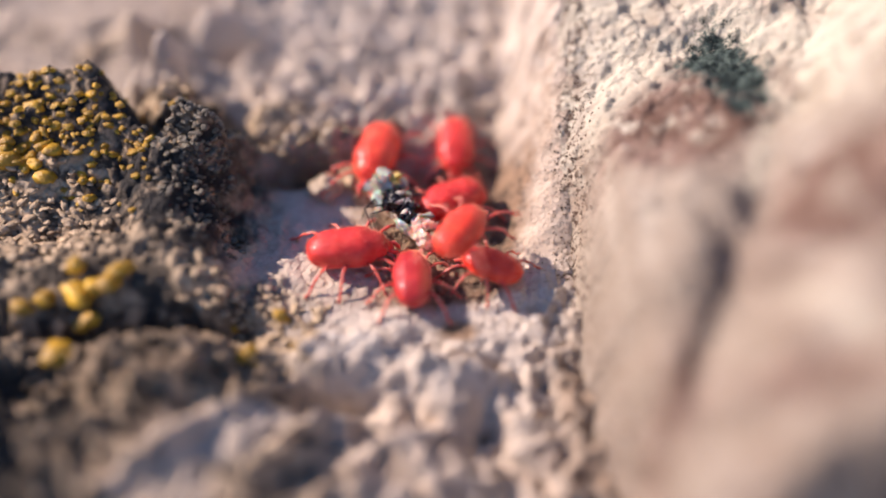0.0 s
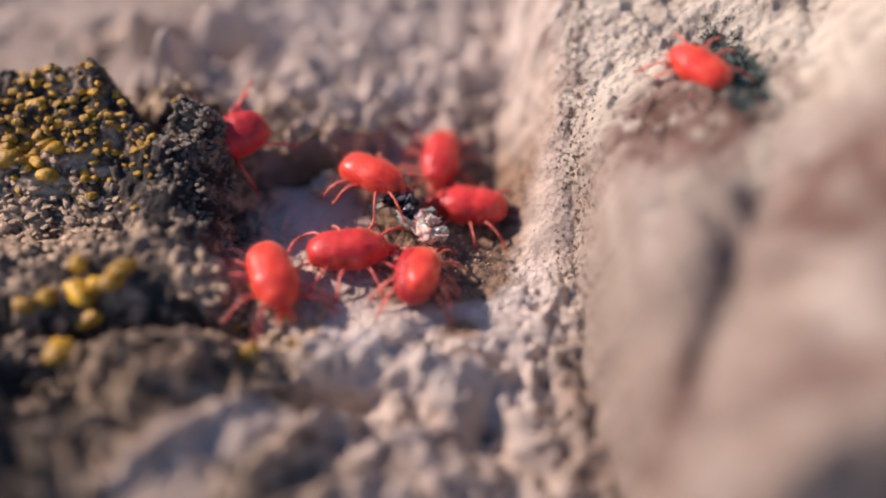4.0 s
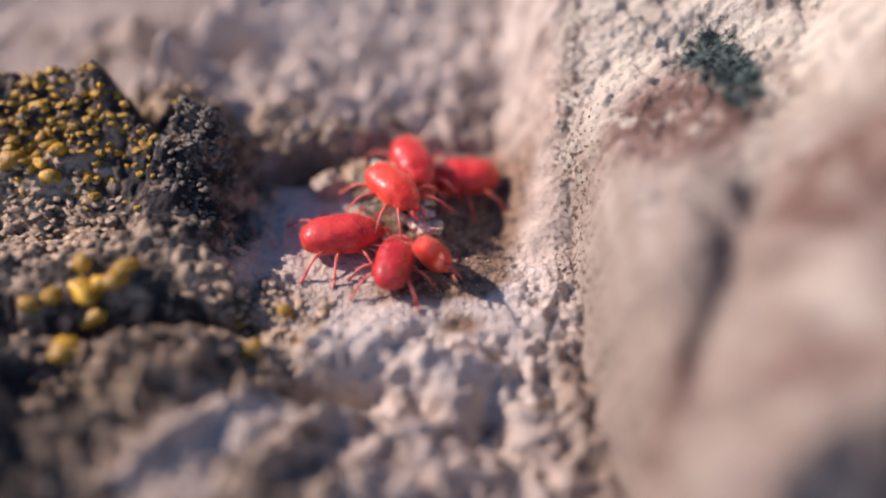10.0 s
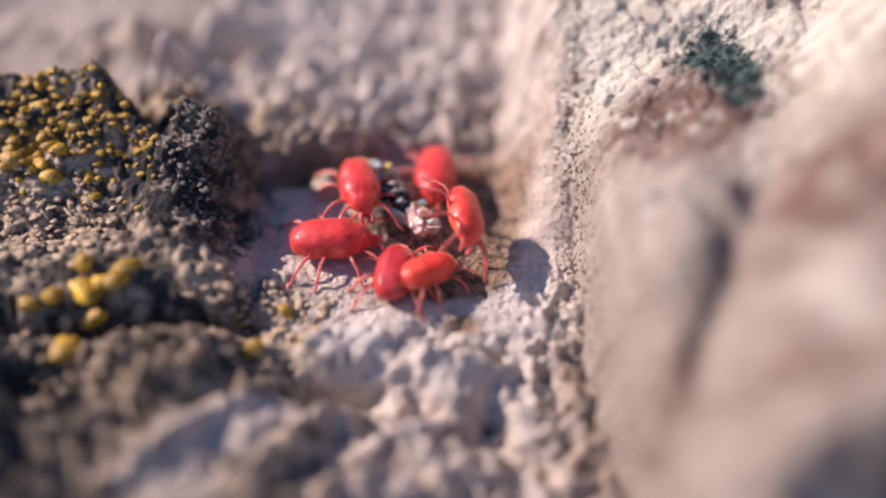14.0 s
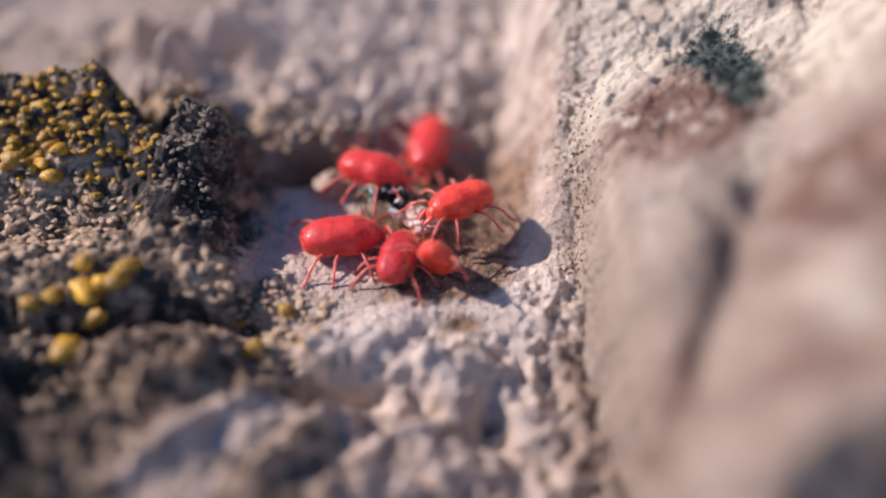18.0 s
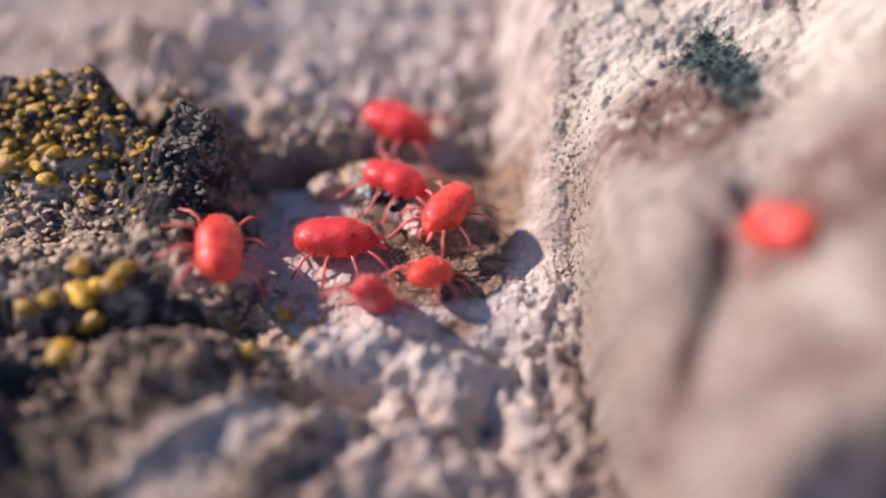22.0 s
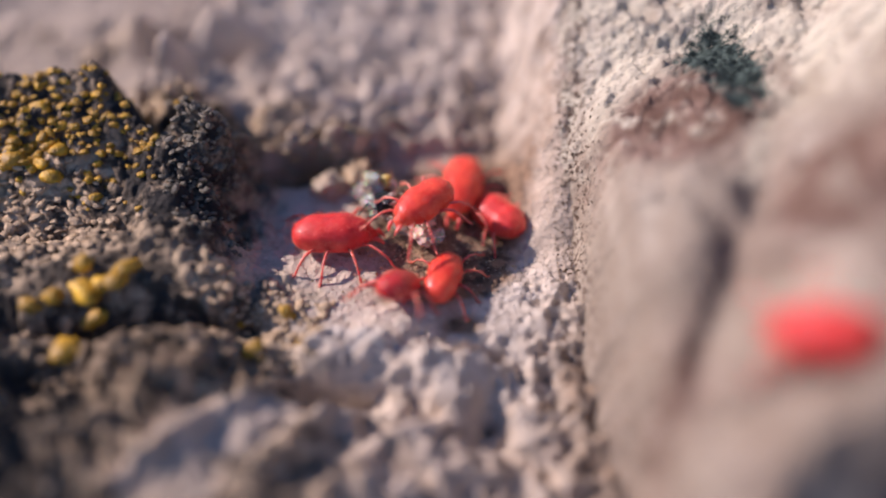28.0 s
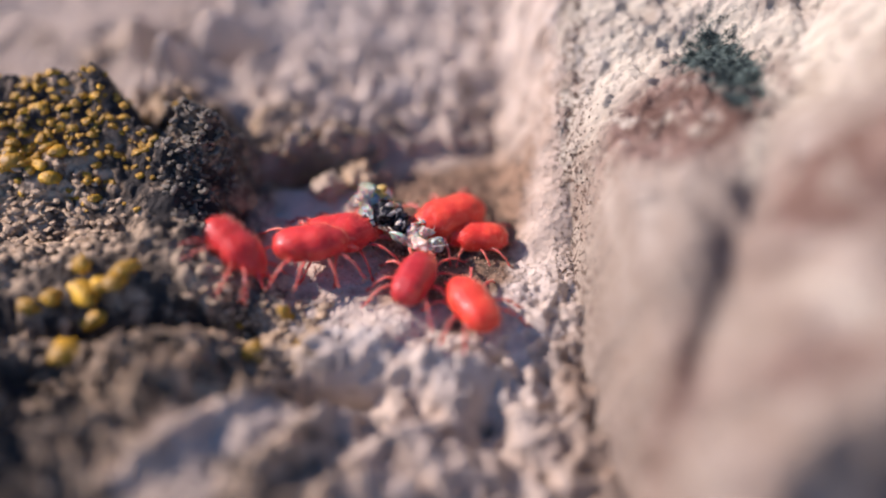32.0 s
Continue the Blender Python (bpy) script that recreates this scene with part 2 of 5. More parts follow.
def domes(x, y, seed, low=0.25, high=0.62):
    """Rounded grains of uneven size, one to a cell; their height in cells."""
    ix, iy = np.floor(x), np.floor(y)
    best = np.zeros_like(x)
    for dx in (-1, 0, 1):
        for dy in (-1, 0, 1):
            jx, jy = ix + dx, iy + dy
            px, py = jx + 0.15 + 0.7 * lattice(jx, jy, seed), jy + 0.15 + 0.7 * lattice(jx, jy, seed + 1)
            r = low + (high - low) * lattice(jx, jy, seed + 2)
            best = np.maximum(best, np.sqrt(np.maximum(r * r - (x - px) ** 2 - (y - py) ** 2, 0)))
    return best


def step(a, b, v):
    s = np.clip((v - a) / (b - a), 0, 1)
    return s * s * (3 - 2 * s)


def hump(x, y, cx, cy, rx, ry, turn=0.0):
    c, s = math.cos(math.radians(turn)), math.sin(math.radians(turn))
    u, v = (x - cx) * c + (y - cy) * s, (y - cy) * c - (x - cx) * s
    return np.exp(-(u / rx) ** 2 - (v / ry) ** 2)


def line_gap(x, y, ax, ay, bx, by):
    """Distance to the stretch from a to b."""
    dx, dy = bx - ax, by - ay
    s = np.clip(((x - ax) * dx + (y - ay) * dy) / (dx * dx + dy * dy), 0, 1)
    return np.hypot(x - ax - s * dx, y - ay - s * dy)


def crease_x(y):
    """Where the rock face meets the ledge."""
    return 2.42 + 0.016 * (np.clip(y, -9, -1) + 1) ** 2 + 0.02 * np.maximum(y - 3, 0) + 0.10 * grad_noise(y * 0.8, y * 0 + 3.3, 60) + 0.05 * grad_noise(y * 3, y * 0 + 1.3, 61)


def lip(y):
    """Height of the rounded foot under the rock face."""
    t = 0.85 * (y + 0.2)
    return np.where(t > 0, 4.6 * (1 - np.exp(-t / 4.2)), 0) * step(-0.5, 0.6, y)


def lichen_cover(x, y):
    """How thick the grey-brown crust lies, 0 to 1."""
    w = 0.7 * fbm(x / 1.5, y / 1.5, 3, 40)
    edge = -3.7 + 0.9 * step(0, -2.2, y) + 0.5 * hump(x, y, -3.2, 0.4, 2.0, 1.4) + 0.6 * step(2.0, 3.0, y) - 4.5 * step(3.6, 5.5, y)
    m = step(0.55, -0.65, x - edge + w) * step(6.2, 4.4, y)
    front = 0.85 * step(-1.6, -2.3, y) * step(-1.5, -3.2, x + 0.5 * w - 0.6 * step(-3.6, -4.6, y))
    back = (0.12 + 0.6 * step(-0.1, 0.35, fbm(x / 1.1, y / 1.3, 3, 43))) * step(2.5, 3.3, y + 0.3 * w) * step(1.9, 0.5, x + 0.5 * w) * step(9.5, 5.0, y + 2 * w)
    # crust added along the shelf's crevice so the shade painted there shows
    m = np.maximum(m, 0.9 * hump(x, y, -2.7, 2.3, 1.1, 0.28, 6))
    bare = np.maximum(hump(x, y, -3.7, -4.3, 1.6, 0.7, 20), hump(x, y, -4.4, -5.3, 1.2, 0.6))
    return np.clip(np.maximum(np.maximum(m, front), back), 0, 1) * (1 - 0.7 * step(0.35, 0.75, bare)) * (1 - step(13, 19, np.hypot(x + 3, y)) * step(-0.1, 0.25, fbm(x / 9, y / 9, 3, 90)))


def fall_at(x, y):
    """How far the ledge drops towards its near edge, least under the lichen."""
    t = np.clip(-1.2 - y, 0, 9)
    return -(0.02 + 0.27 * step(-3.4, -0.8, x)) * t * t / (t + 0.8)


def rise_at(x, y):
    """How far the ledge climbs towards the back, away from the rock's foot, and drops in front."""
    t = np.clip(y - 2.9, 0, 10)
    return 0.42 * t * t / (t + 0.8) * step(0.0, -1.6, x - crease_x(y)) + fall_at(x, y)


def laid_out(x, y, drop=rise_at):
    """The place on a level ledge that the same feature takes once the ledge climbs or drops."""
    s = 1 - drop(x, y) / 14.85
    return x / s, (y + 14.85) / s - 14.85


def onto(x, y):
    """The place on the ledge of a feature laid out on the level."""
    s, u, v = 1.0, x, y
    for _ in range(5):
        s = 1 - float(rise_at(np.array([u]), np.array([v]))[0]) / 14.85
        u, v = x * s, (y + 14.85) * s - 14.85
    return u, v


def ground_height(x, y):
    wx, wy = x, y
    x, y = laid_out(wx, wy)
    cover = lichen_cover(x, y)
    calm = hump(x, y, -0.3, 0.3, 2.4, 1.9)
    h = 0.16 * (1 - 0.8 * calm) * fbm(x / 1.7, y / 1.7, 3, 1) + 0.030 * fbm(x / 0.4, y / 0.4, 4, 5, 0.6)
    # the lichen bank, falling to a shaded hollow behind it
    top = np.clip(-4.9 - x, -1.1, 2.1)
    crest = 0.9 + 0.9 * top + 0.25 * grad_noise(x * 0.9, x * 0 + 2.2, 24)
    tall = np.maximum(1.2 + np.where(top < 0, 1.1, 0.62) * top, 0.0) - 0.14 * np.clip(-7.0 - x, 0, 12)
    rise = np.clip((y + 1.2) / (crest + 1.2), 0, 1)
    bank = np.where(y < crest, rise ** 1.35, step(1.0, 0.0, (y - crest) / (0.4 + 0.45 * tall)))
    front = 0.65 * step(-3.5, -4.7, x) * (1 - 0.03 * np.clip(-5 - x, 0, 20)) * step(-6.5, -2.5, y)
    h = h + np.maximum((tall - 0.1) * bank * step(-3.3, -4.4, x), front * step(0.6, -0.4, y)) + 0.25 * hump(x, y, -6.7, -1.1, 1.3, 0.5)
    h = h - 0.45 * hump(x, y, -5.0, 2.4, 0.4, 0.8, 50)
    # shoulder of the bank above the feeding place
    h = h + 0.5 * step(-3.9, -4.8, x) * step(-6.4, -5.2, x) * step(-1.2, -0.1, y) * step(2.2, 1.0, y)
    # clumps beyond the hollow
    for cx, cy, r, up in ((-4.35, 1.35, 0.34, 0.95), (-4.7, 1.65, 0.46, 1.45), (-4.5, 2.0, 0.40, 1.45), (-5.1, 2.15, 0.42, 1.70), (-5.45, 2.8, 0.36, 1.65), (-5.8, 3.5, 0.42, 1.5), (-5.2, 3.5, 0.5, 1.1), (-6.3, 4.7, 0.5, 0.9), (-6.05, 5.1, 0.26, 1.55)):
        d = np.clip(1 - ((x - cx) ** 2 + (y - cy) ** 2) / (r * r * 2.6), 0, 1)
        h = np.maximum(h, h * 0.5 + up * d ** 0.6 * (0.88 + 0.12 * fbm(x / 0.5, y / 0.5, 2, 11)) + 0.12 * d * domes(x / 0.24, y / 0.22, 12))
    h = h + 0.6 * np.exp(-(line_gap(x, y, -3.9, 2.35, -2.1, 2.65) / 0.24) ** 2)
    h = h - 0.85 * hump(x, y, -2.7, 2.2, 1.0, 0.17, 6) - 0.22 * hump(x, y, 1.0, 0.9, 0.7, 1.0)
    h = h + 0.75 * hump(x, y, -7.3, 7.2, 0.4, 0.5, 8) + 0.6 * hump(x, y, -5.3, 7.6, 1.1, 0.35, -6) + 0.7 * hump(x, y, -6.05, 6.2, 0.25, 0.5, 12) - 1.2 * hump(x, y, -6.5, 7.0, 0.4, 0.5) - 1.1 * hump(x, y, -5.0, 6.9, 0.9, 0.35)
    # broken step behind the feeding place
    wob = 0.35 * grad_noise(x * 0.9, x * 0 + 0.7, 21) + 0.22 * grad_noise(x * 2.3, x * 0 + 1.7, 22) + 0.20 * grad_noise(x * 4.1, y * 2.5, 26)
    shelf = step(-0.6, -1.8, x)
    back = step(2.75, 3.15, y + wob + 0.4 * shelf) * step(-5.0, -3.6, x) * step(2.2, 0.6, x)
    h = h + back * (0.34 + 0.22 * shelf + 0.22 * fbm(x / 0.6, y / 0.6, 3, 23) + 0.35 * hump(x, y, -2.9, 3.25, 1.2, 0.4) + 0.35 * shelf * (domes(x / 0.45, y / 0.4, 27) - 0.25)) * step(9.0, 3.2, y)
    h = h + step(3, 4.5, y) * step(-7.5, -5.5, x) * (0.40 * domes(x / 0.55 + 0.35 * fbm(x / 0.9, y / 0.9, 2, 36), y / 0.7, 31, 0.0, 0.6) + 0.22 * domes(x / 0.30, y / 0.36, 33, 0.0, 0.6) + 0.24 * fbm(x / 1.6, y / 1.6, 4, 34) - 0.15) * step(24, 14, y)
    # foot of the rock face
    c = crease_x(wy)
    h = h + lip(wy) * step(-1.35, 0.1, wx - c) + rise_at(wx, wy)
    # pale lumps in front
    h = h + 0.34 * step(-0.12, 0.16, hump(x, y, -1.45, -2.75, 1.35, 0.62, -8) - 0.45 + 0.12 * fbm(x / 0.8, y / 0.8, 3, 28))
    h = h + 0.34 * step(-0.12, 0.18, hump(x, y, 0.3, -3.2, 0.95, 0.85) - 0.5 + 0.14 * fbm(x / 0.7, y / 0.7, 3, 29))
    h = h + 0.30 * step(-0.12, 0.2, hump(x, y, -0.35, -5.0, 1.5, 0.9, 12) - 0.5 + 0.18 * fbm(x / 0.9, y / 0.9, 3, 30))
    h = h - 1.0 * hump(x, y, -2.1, -3.35, 0.9, 0.36, -8) - 0.75 * hump(x, y, -4.3, -1.95, 0.9, 0.28) - 0.75 * hump(x, y, -6.9, -3.2, 1.5, 0.6) - 0.65 * hump(x, y, 0.8, -3.85, 0.3, 0.75, -12) - 0.35 * hump(x, y, 1.4, -2.95, 0.13, 0.3) - 0.3 * hump(x, y, -0.5, -4.0, 0.5, 0.2, 20)
    # tan ridges at the near edge of the crust
    h = h + 0.28 * np.exp(-(line_gap(x, y, -3.2, -3.4, -4.9, -5.0) / 0.22) ** 2) + 0.22 * np.exp(-(line_gap(x, y, -1.8, -3.7, -3.0, -4.9) / 0.18) ** 2) + 0.26 * np.exp(-(line_gap(x, y, -4.4, -3.2, -5.9, -4.4) / 0.24) ** 2)
    h = h - 0.9 * hump(x, y, -6.3, -2.15, 1.9, 0.34) - 0.5 * hump(x, y, -6.4, -4.0, 1.0, 0.35)
    front = step(-1.7, -2.6, y) * step(-3.6, -2.2, x)
    h = h + front * (0.15 * fbm(x / 0.8, y / 0.8, 5, 52, 0.5) - 0.20 * step(0.15, 0.5, fbm(x / 0.8, y / 0.6, 2, 57)))
    h = h - front * (0.12 * step(0.32, 0.58, domes(x / 0.5, y / 0.42, 92, 0.02, 0.62)) + 0.05 * step(0.28, 0.5, domes(x / 0.23, y / 0.2, 95, 0.02, 0.6)))
    brown = step(-1.8, -2.6, y) * step(-2.4, -3.6, x) * (0.25 + 0.75 * cover) * (1 - 0.4 * hump(x, y, -3.6, -4.35, 1.5, 0.6, 20))
    h = h + brown * (0.30 * domes(x / 0.6 + 0.5 * y, y / 0.5 + 0.4 * x, 63) + 0.14 * domes(x / 0.3, y / 0.3, 66) - 0.12)
    # coarse strip along the crease
    strip = step(1.3, 0.5, crease_x(y) - x) * step(-0.3, -1.6, y)
    h = h + strip * (0.16 * fbm(x / 0.5, y / 0.5, 4, 14, 0.55) + 0.05 * fbm(x / 0.13, y / 0.13, 2, 97) - 0.13 * step(0.3, 0.5, domes(x / 0.4, y / 0.32, 17, 0.02, 0.6)))
    # grains of the crust
    grain = 0.30 * domes(x / 0.36 + 0.3 * y, y / 0.30, 35) + 0.16 * domes(x / 0.19, y / 0.17, 38)
    low = 1 - 0.45 * step(-4.9, -5.6, x) * step(1.0, 0.2, y) * step(-2.0, -1.2, y)
    h = h + cover * low * (grain * (0.55 + 0.45 * step(-0.3, 0.3, fbm(x / 1.1, y / 1.1, 2, 44))) - 0.03) + 0.12 * cover * fbm(x / 0.7, y / 0.7, 3, 46)
    h = h + 0.05 * (1 - cover) * (1 - 0.5 * calm) * domes(x / 0.14, y / 0.14, 48, 0.05, 0.6) - 0.05 * (1 - cover) * step(0.35, 0.6, domes(x / 0.22, y / 0.22, 50, 0.02, 0.6))
    return h


def face_height(x, y):
    """The rock face as a height over the plan: a steep foot, a shelving slope and two bulges with a fold between."""
    foot = step(1.5, 0.3, x - crease_x(y))
    fx, fy = laid_out(x, y, lambda u, v: fall_at(u, v) * foot)
    s = fx - crease_x(fy)
    near = step(0.9, -0.7, y)
    h = fall_at(x, y) * foot + lip(y) - 0.03 - 0.19 * near + np.where(s > 0, 0.38 * s, 2.2 * s) + (0.06 + 0.16 * near) * step(0.0, 0.3, s)
    h = h + np.maximum(2.0 - lip(y), 0) * step(0.02, 0.85 + 0.15 * grad_noise(y * 0.7, y * 0 + 8.1, 71), s) * (0.8 + 0.2 * step(-6, -2, y))
    fold = np.clip(3.45 + 0.43 * y, 1.35, 5.2) + 0.30 * grad_noise(y * 0.5, y * 0 + 5.2, 70)
    h = h + 0.25 * np.exp(-((s - 0.55 * fold) / (0.32 * fold)) ** 2) * step(4.2, 0.5, y)
    h = h - 0.20 * np.exp(-((s - fold) / 0.45) ** 2) * (1 - 0.55 * step(-1.5, 0.5, y)) * step(6, 2, y)
    h = h + 0.9 * step(fold - 0.1, fold + 2.0, s) * step(9, 4, y)
    h = h + 0.30 * fbm(x / 1.9 + 0.3 * y, y / 2.4, 5, 72) * step(0.1, 1.5, s) + 0.05 * fbm(x / 0.5, y / 0.5, 4, 75, 0.6)
    h = h - 0.16 * hump(x, y, 5.3, 1.7, 0.5, 0.9, 10) - 0.15 * hump(x, y, 4.4, 0.4, 0.9, 0.6) + 0.2 * hump(x, y, 6.6, -1.3, 0.5, 1.5, 50) - 0.3 * hump(x, y, 6.4, -3.0, 0.6, 1.2, 60)
    pits = step(0.30, 0.55, domes(x / 0.24, y / 0.28, 78, 0.02, 0.62))
    h = h - 0.06 * pits * np.exp(-((s - 0.15) / 0.3) ** 2)
    rough = step(-1.0, 2.5, y + 0.4 * s)
    h = h + rough * (0.07 * domes(x / 0.17, y / 0.17, 80, 0.1, 0.6) + 0.08 * domes(x / 0.36 + 0.4 * y, y / 0.32, 84, 0.0, 0.6) + 0.06 * fbm(x / 0.3, y / 0.3, 3, 86))
    d = np.clip(-6.4 - y + 0.2 * (x - 5.4) + 0.15 * grad_noise(x * 1.3, y * 1.3, 83), 0, 2.5) * step(4.4, 5.0, x)
    h = h - 3.4 * d * d / (d + 0.3)
    return h
# --- end of terrain ---


# --- the ledge and the rock face ---
def spaced(low, high, gap, reach):
    """Even spacing in view, then wider and wider out to reach."""
    inner = list(np.arange(low, high + gap / 2, gap))
    d, left, right = gap, [], []
    a, b = low, high
    while a > -reach:
        d *= 1.16
        a, b = a - d, b + d
        left.append(a)
        right.append(b)
    return np.array(left[::-1] + inner + right)


HEIGHTS = {}


def height_at(name, x, y):
    """The height of a finished sheet at a place, in millimetres."""
    xs, ys, z = HEIGHTS[name]
    i, j = int(np.clip(np.searchsorted(xs, x) - 1, 0, len(xs) - 2)), int(np.clip(np.searchsorted(ys, y) - 1, 0, len(ys) - 2))
    u, v = (x - xs[i]) / (xs[i + 1] - xs[i]), (y - ys[j]) / (ys[j + 1] - ys[j])
    return float((z[j, i] * (1 - u) + z[j, i + 1] * u) * (1 - v) + (z[j + 1, i] * (1 - u) + z[j + 1, i + 1] * u) * v)


def sheet(name, xs, ys, height, layers, material):
    """A height field as one mesh, in metres, with its cover layers."""
    gx, gy = np.meshgrid(xs, ys)
    z = height(gx, gy)
    n, m = len(xs), len(ys)
    co = np.stack([gx, gy, z], -1).reshape(-1, 3) * MM
    i = (np.arange(m - 1)[:, None] * n + np.arange(n - 1)[None, :]).reshape(-1)
    quads = np.stack([i, i + 1, i + n + 1, i + n], -1)
    me = bpy.data.meshes.new(name)
    me.vertices.add(n * m)
    me.vertices.foreach_set("co", co.reshape(-1))
    me.loops.add(quads.size)
    me.loops.foreach_set("vertex_index", quads.reshape(-1))
    me.polygons.add(len(quads))
    me.polygons.foreach_set("loop_start", np.arange(len(quads)) * 4)
    me.polygons.foreach_set("use_smooth", np.ones(len(quads), bool))
    me.update(calc_edges=True)
    col = np.ones((n * m, 4))
    for k, layer in enumerate(layers(gx, gy, z)):
        col[:, k] = np.clip(layer, 0, 1).reshape(-1)
    me.color_attributes.new("cover", "FLOAT_COLOR", "POINT").data.foreach_set("color", col.reshape(-1))
    me.materials.append(material)
    HEIGHTS[name] = xs, ys, z
    return new(name, me)


def ledge_layers(x, y, z):
    x, y = laid_out(x, y)
    cover = lichen_cover(x, y)
    # brown stains, and shade of mites, bank and shelf painted on the ledge
    stain_and_shade = hump(x, y, 0.35, -1.95, 0.5, 0.3) * 0.9 + 1.3 * hump(x, y, -0.3, 0.7, 1.2, 1.1) + 1.3 * hump(x, y, 0.8, 0.9, 0.7, 1.1) + 1.1 * hump(x, y, 0.0, 1.8, 1.3, 0.7) + 1.8 * hump(x, y, 0.1, -0.7, 1.0, 0.5) + 0.25 * hump(x, y, -3.3, 0.3, 1.0, 1.0) + 0.4 * hump(x, y, -2.9, 2.25, 1.1, 0.25, 8) + 0.4 * hump(x, y, -1.4, -1.3, 1.6, 0.4) + 0.45 * hump(x, y, -4.6, -4.3, 1.4, 0.6, 42) + 0.42 * step(1.6, 0.9, np.abs(x - 1.6)) * step(0.2, 2.5, y) * step(9, 5, y)
    pale = 0.75 * hump(x, y, -2.9, 0.9, 1.2, 1.1) + 0.45 * hump(x, y, -3.5, -4.2, 1.7, 0.7, 25) + 0.9 * hump(x, y, -1.5, -2.3, 1.4, 0.6) + 0.6 * hump(x, y, 0.3, -2.9, 1.3, 1.0) + 0.35 * hump(x, y, 1.4, -1.4, 0.7, 1.0) + 0.15 * hump(x, y, -5.3, -5.5, 2.2, 0.8) + 0.45 * hump(x, y, -4.0, -2.8, 0.9, 0.7) + 0.15 * hump(x, y, -0.8, -4.6, 1.6, 1.6) + 0.3 * hump(x, y, 1.5, -3.5, 1.0, 1.6) + 0.75 * hump(x, y, 0.2, -0.9, 2.2, 1.0) + 0.7 * step(3.0, 4.5, y + 0.8 * fbm(x / 1.2, y / 1.2, 2, 93)) * step(-7.8, -6.6, x - 0.5 * (y - 6))
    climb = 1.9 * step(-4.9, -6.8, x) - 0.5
    # shade painted as black crust: gaps of the bank, hollows, near left corner
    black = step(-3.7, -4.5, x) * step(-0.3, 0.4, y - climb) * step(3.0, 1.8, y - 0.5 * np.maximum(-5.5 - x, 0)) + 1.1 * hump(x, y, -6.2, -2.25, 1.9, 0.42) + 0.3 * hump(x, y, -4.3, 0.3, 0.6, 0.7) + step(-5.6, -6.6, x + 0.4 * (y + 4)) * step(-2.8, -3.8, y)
    # more painted shade: shoulder, front, crevice, hollows; the clump is dark itself
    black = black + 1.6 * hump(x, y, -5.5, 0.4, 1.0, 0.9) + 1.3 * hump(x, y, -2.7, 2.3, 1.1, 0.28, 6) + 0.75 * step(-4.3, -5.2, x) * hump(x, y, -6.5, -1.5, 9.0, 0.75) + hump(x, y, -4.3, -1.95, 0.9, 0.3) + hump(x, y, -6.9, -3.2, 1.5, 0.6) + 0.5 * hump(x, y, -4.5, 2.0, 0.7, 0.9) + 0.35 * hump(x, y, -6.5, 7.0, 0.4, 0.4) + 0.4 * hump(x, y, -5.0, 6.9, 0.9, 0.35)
    # brown pits and the crease's shade, both coloured in along the rock's foot
    stain_and_shade = stain_and_shade + 0.26 * step(0.9, 0.1, crease_x(y) - x) * step(-0.8, -2.0, y)
    # back hollows' shade as brown colour, then thin dirt over the near lumps
    stain_and_shade = stain_and_shade + 0.6 * hump(x, y, -6.5, 6.9, 0.5, 0.4) + 0.8 * hump(x, y, -5.2, 6.7, 0.8, 0.4) + 0.3 * step(-1.9, -2.8, y) * step(-3.0, -2.0, x)
    return cover * (1 - 0.8 * step(0.25, 0.8, pale)), stain_and_shade, pale, black


def face_layers(x, y, z):
    foot = step(1.5, 0.3, x - crease_x(y))
    fx, fy = laid_out(x, y, lambda u, v: fall_at(u, v) * foot)
    s = fx - crease_x(fy)
    moss = 1.15 * hump(x, y, 5.35, 1.75, 0.62, 1.5, 8) + 0.35 * hump(x, y, 4.7, 2.0, 0.6, 0.5) + 0.42 * hump(x, y, 5.0, -1.5, 0.22, 0.5, -20)
    # brown patches; the fold's shade is laid in as a narrow brown strip
    stain_and_shade = 3.0 * hump(x, y, 4.35, 0.55, 1.1, 0.9) + 1.3 * hump(x, y, 6.2, -2.5, 1.0, 0.75) + 1.0 * hump(x, y, 5.3, -5.5, 1.0, 0.32, -20) + 0.8 * hump(x, y, 3.7, -4.6, 0.3, 1.0, -20) + 1.1 * hump(x, y, 6.6, -2.0, 1.2, 0.6, -30) + 0.2 * step(-1.0, -3.5, y)
    specks = np.exp(-((s - 0.14) / 0.24) ** 2) * step(-4.5, -1.5, y) + 0.35 * step(1, 3, y) * step(2.6, 0.8, s)
    # cream rock; the last line paints the sunlit edge of the right bulge
    cream = 0.95 * step(-1.5, 2.0, y) + 0.1 + 0.9 * np.exp(-(line_gap(x, y, 5.45, -4.0, 5.85, -5.7) / 0.26) ** 2) + 0.7 * np.exp(-(line_gap(x, y, 5.9, 1.6, 5.2, -1.3) / 0.22) ** 2)
    return moss, stain_and_shade, specks, cream


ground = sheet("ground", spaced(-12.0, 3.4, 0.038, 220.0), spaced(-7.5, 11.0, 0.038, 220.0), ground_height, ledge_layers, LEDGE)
tagged(ground, "weathered pale mortar ledge with grey-brown lichen crust", "ledge", kind="structure")
xs = spaced(1.9, 12.5, 0.042, 90.0)
wall = sheet("wall_east", xs[xs >= 1.7], spaced(-8.0, 11.0, 0.042, 160.0), face_height, face_layers, FACE)
tagged(wall, "pale beige rough rock face with dark pits", "rock face", kind="structure")


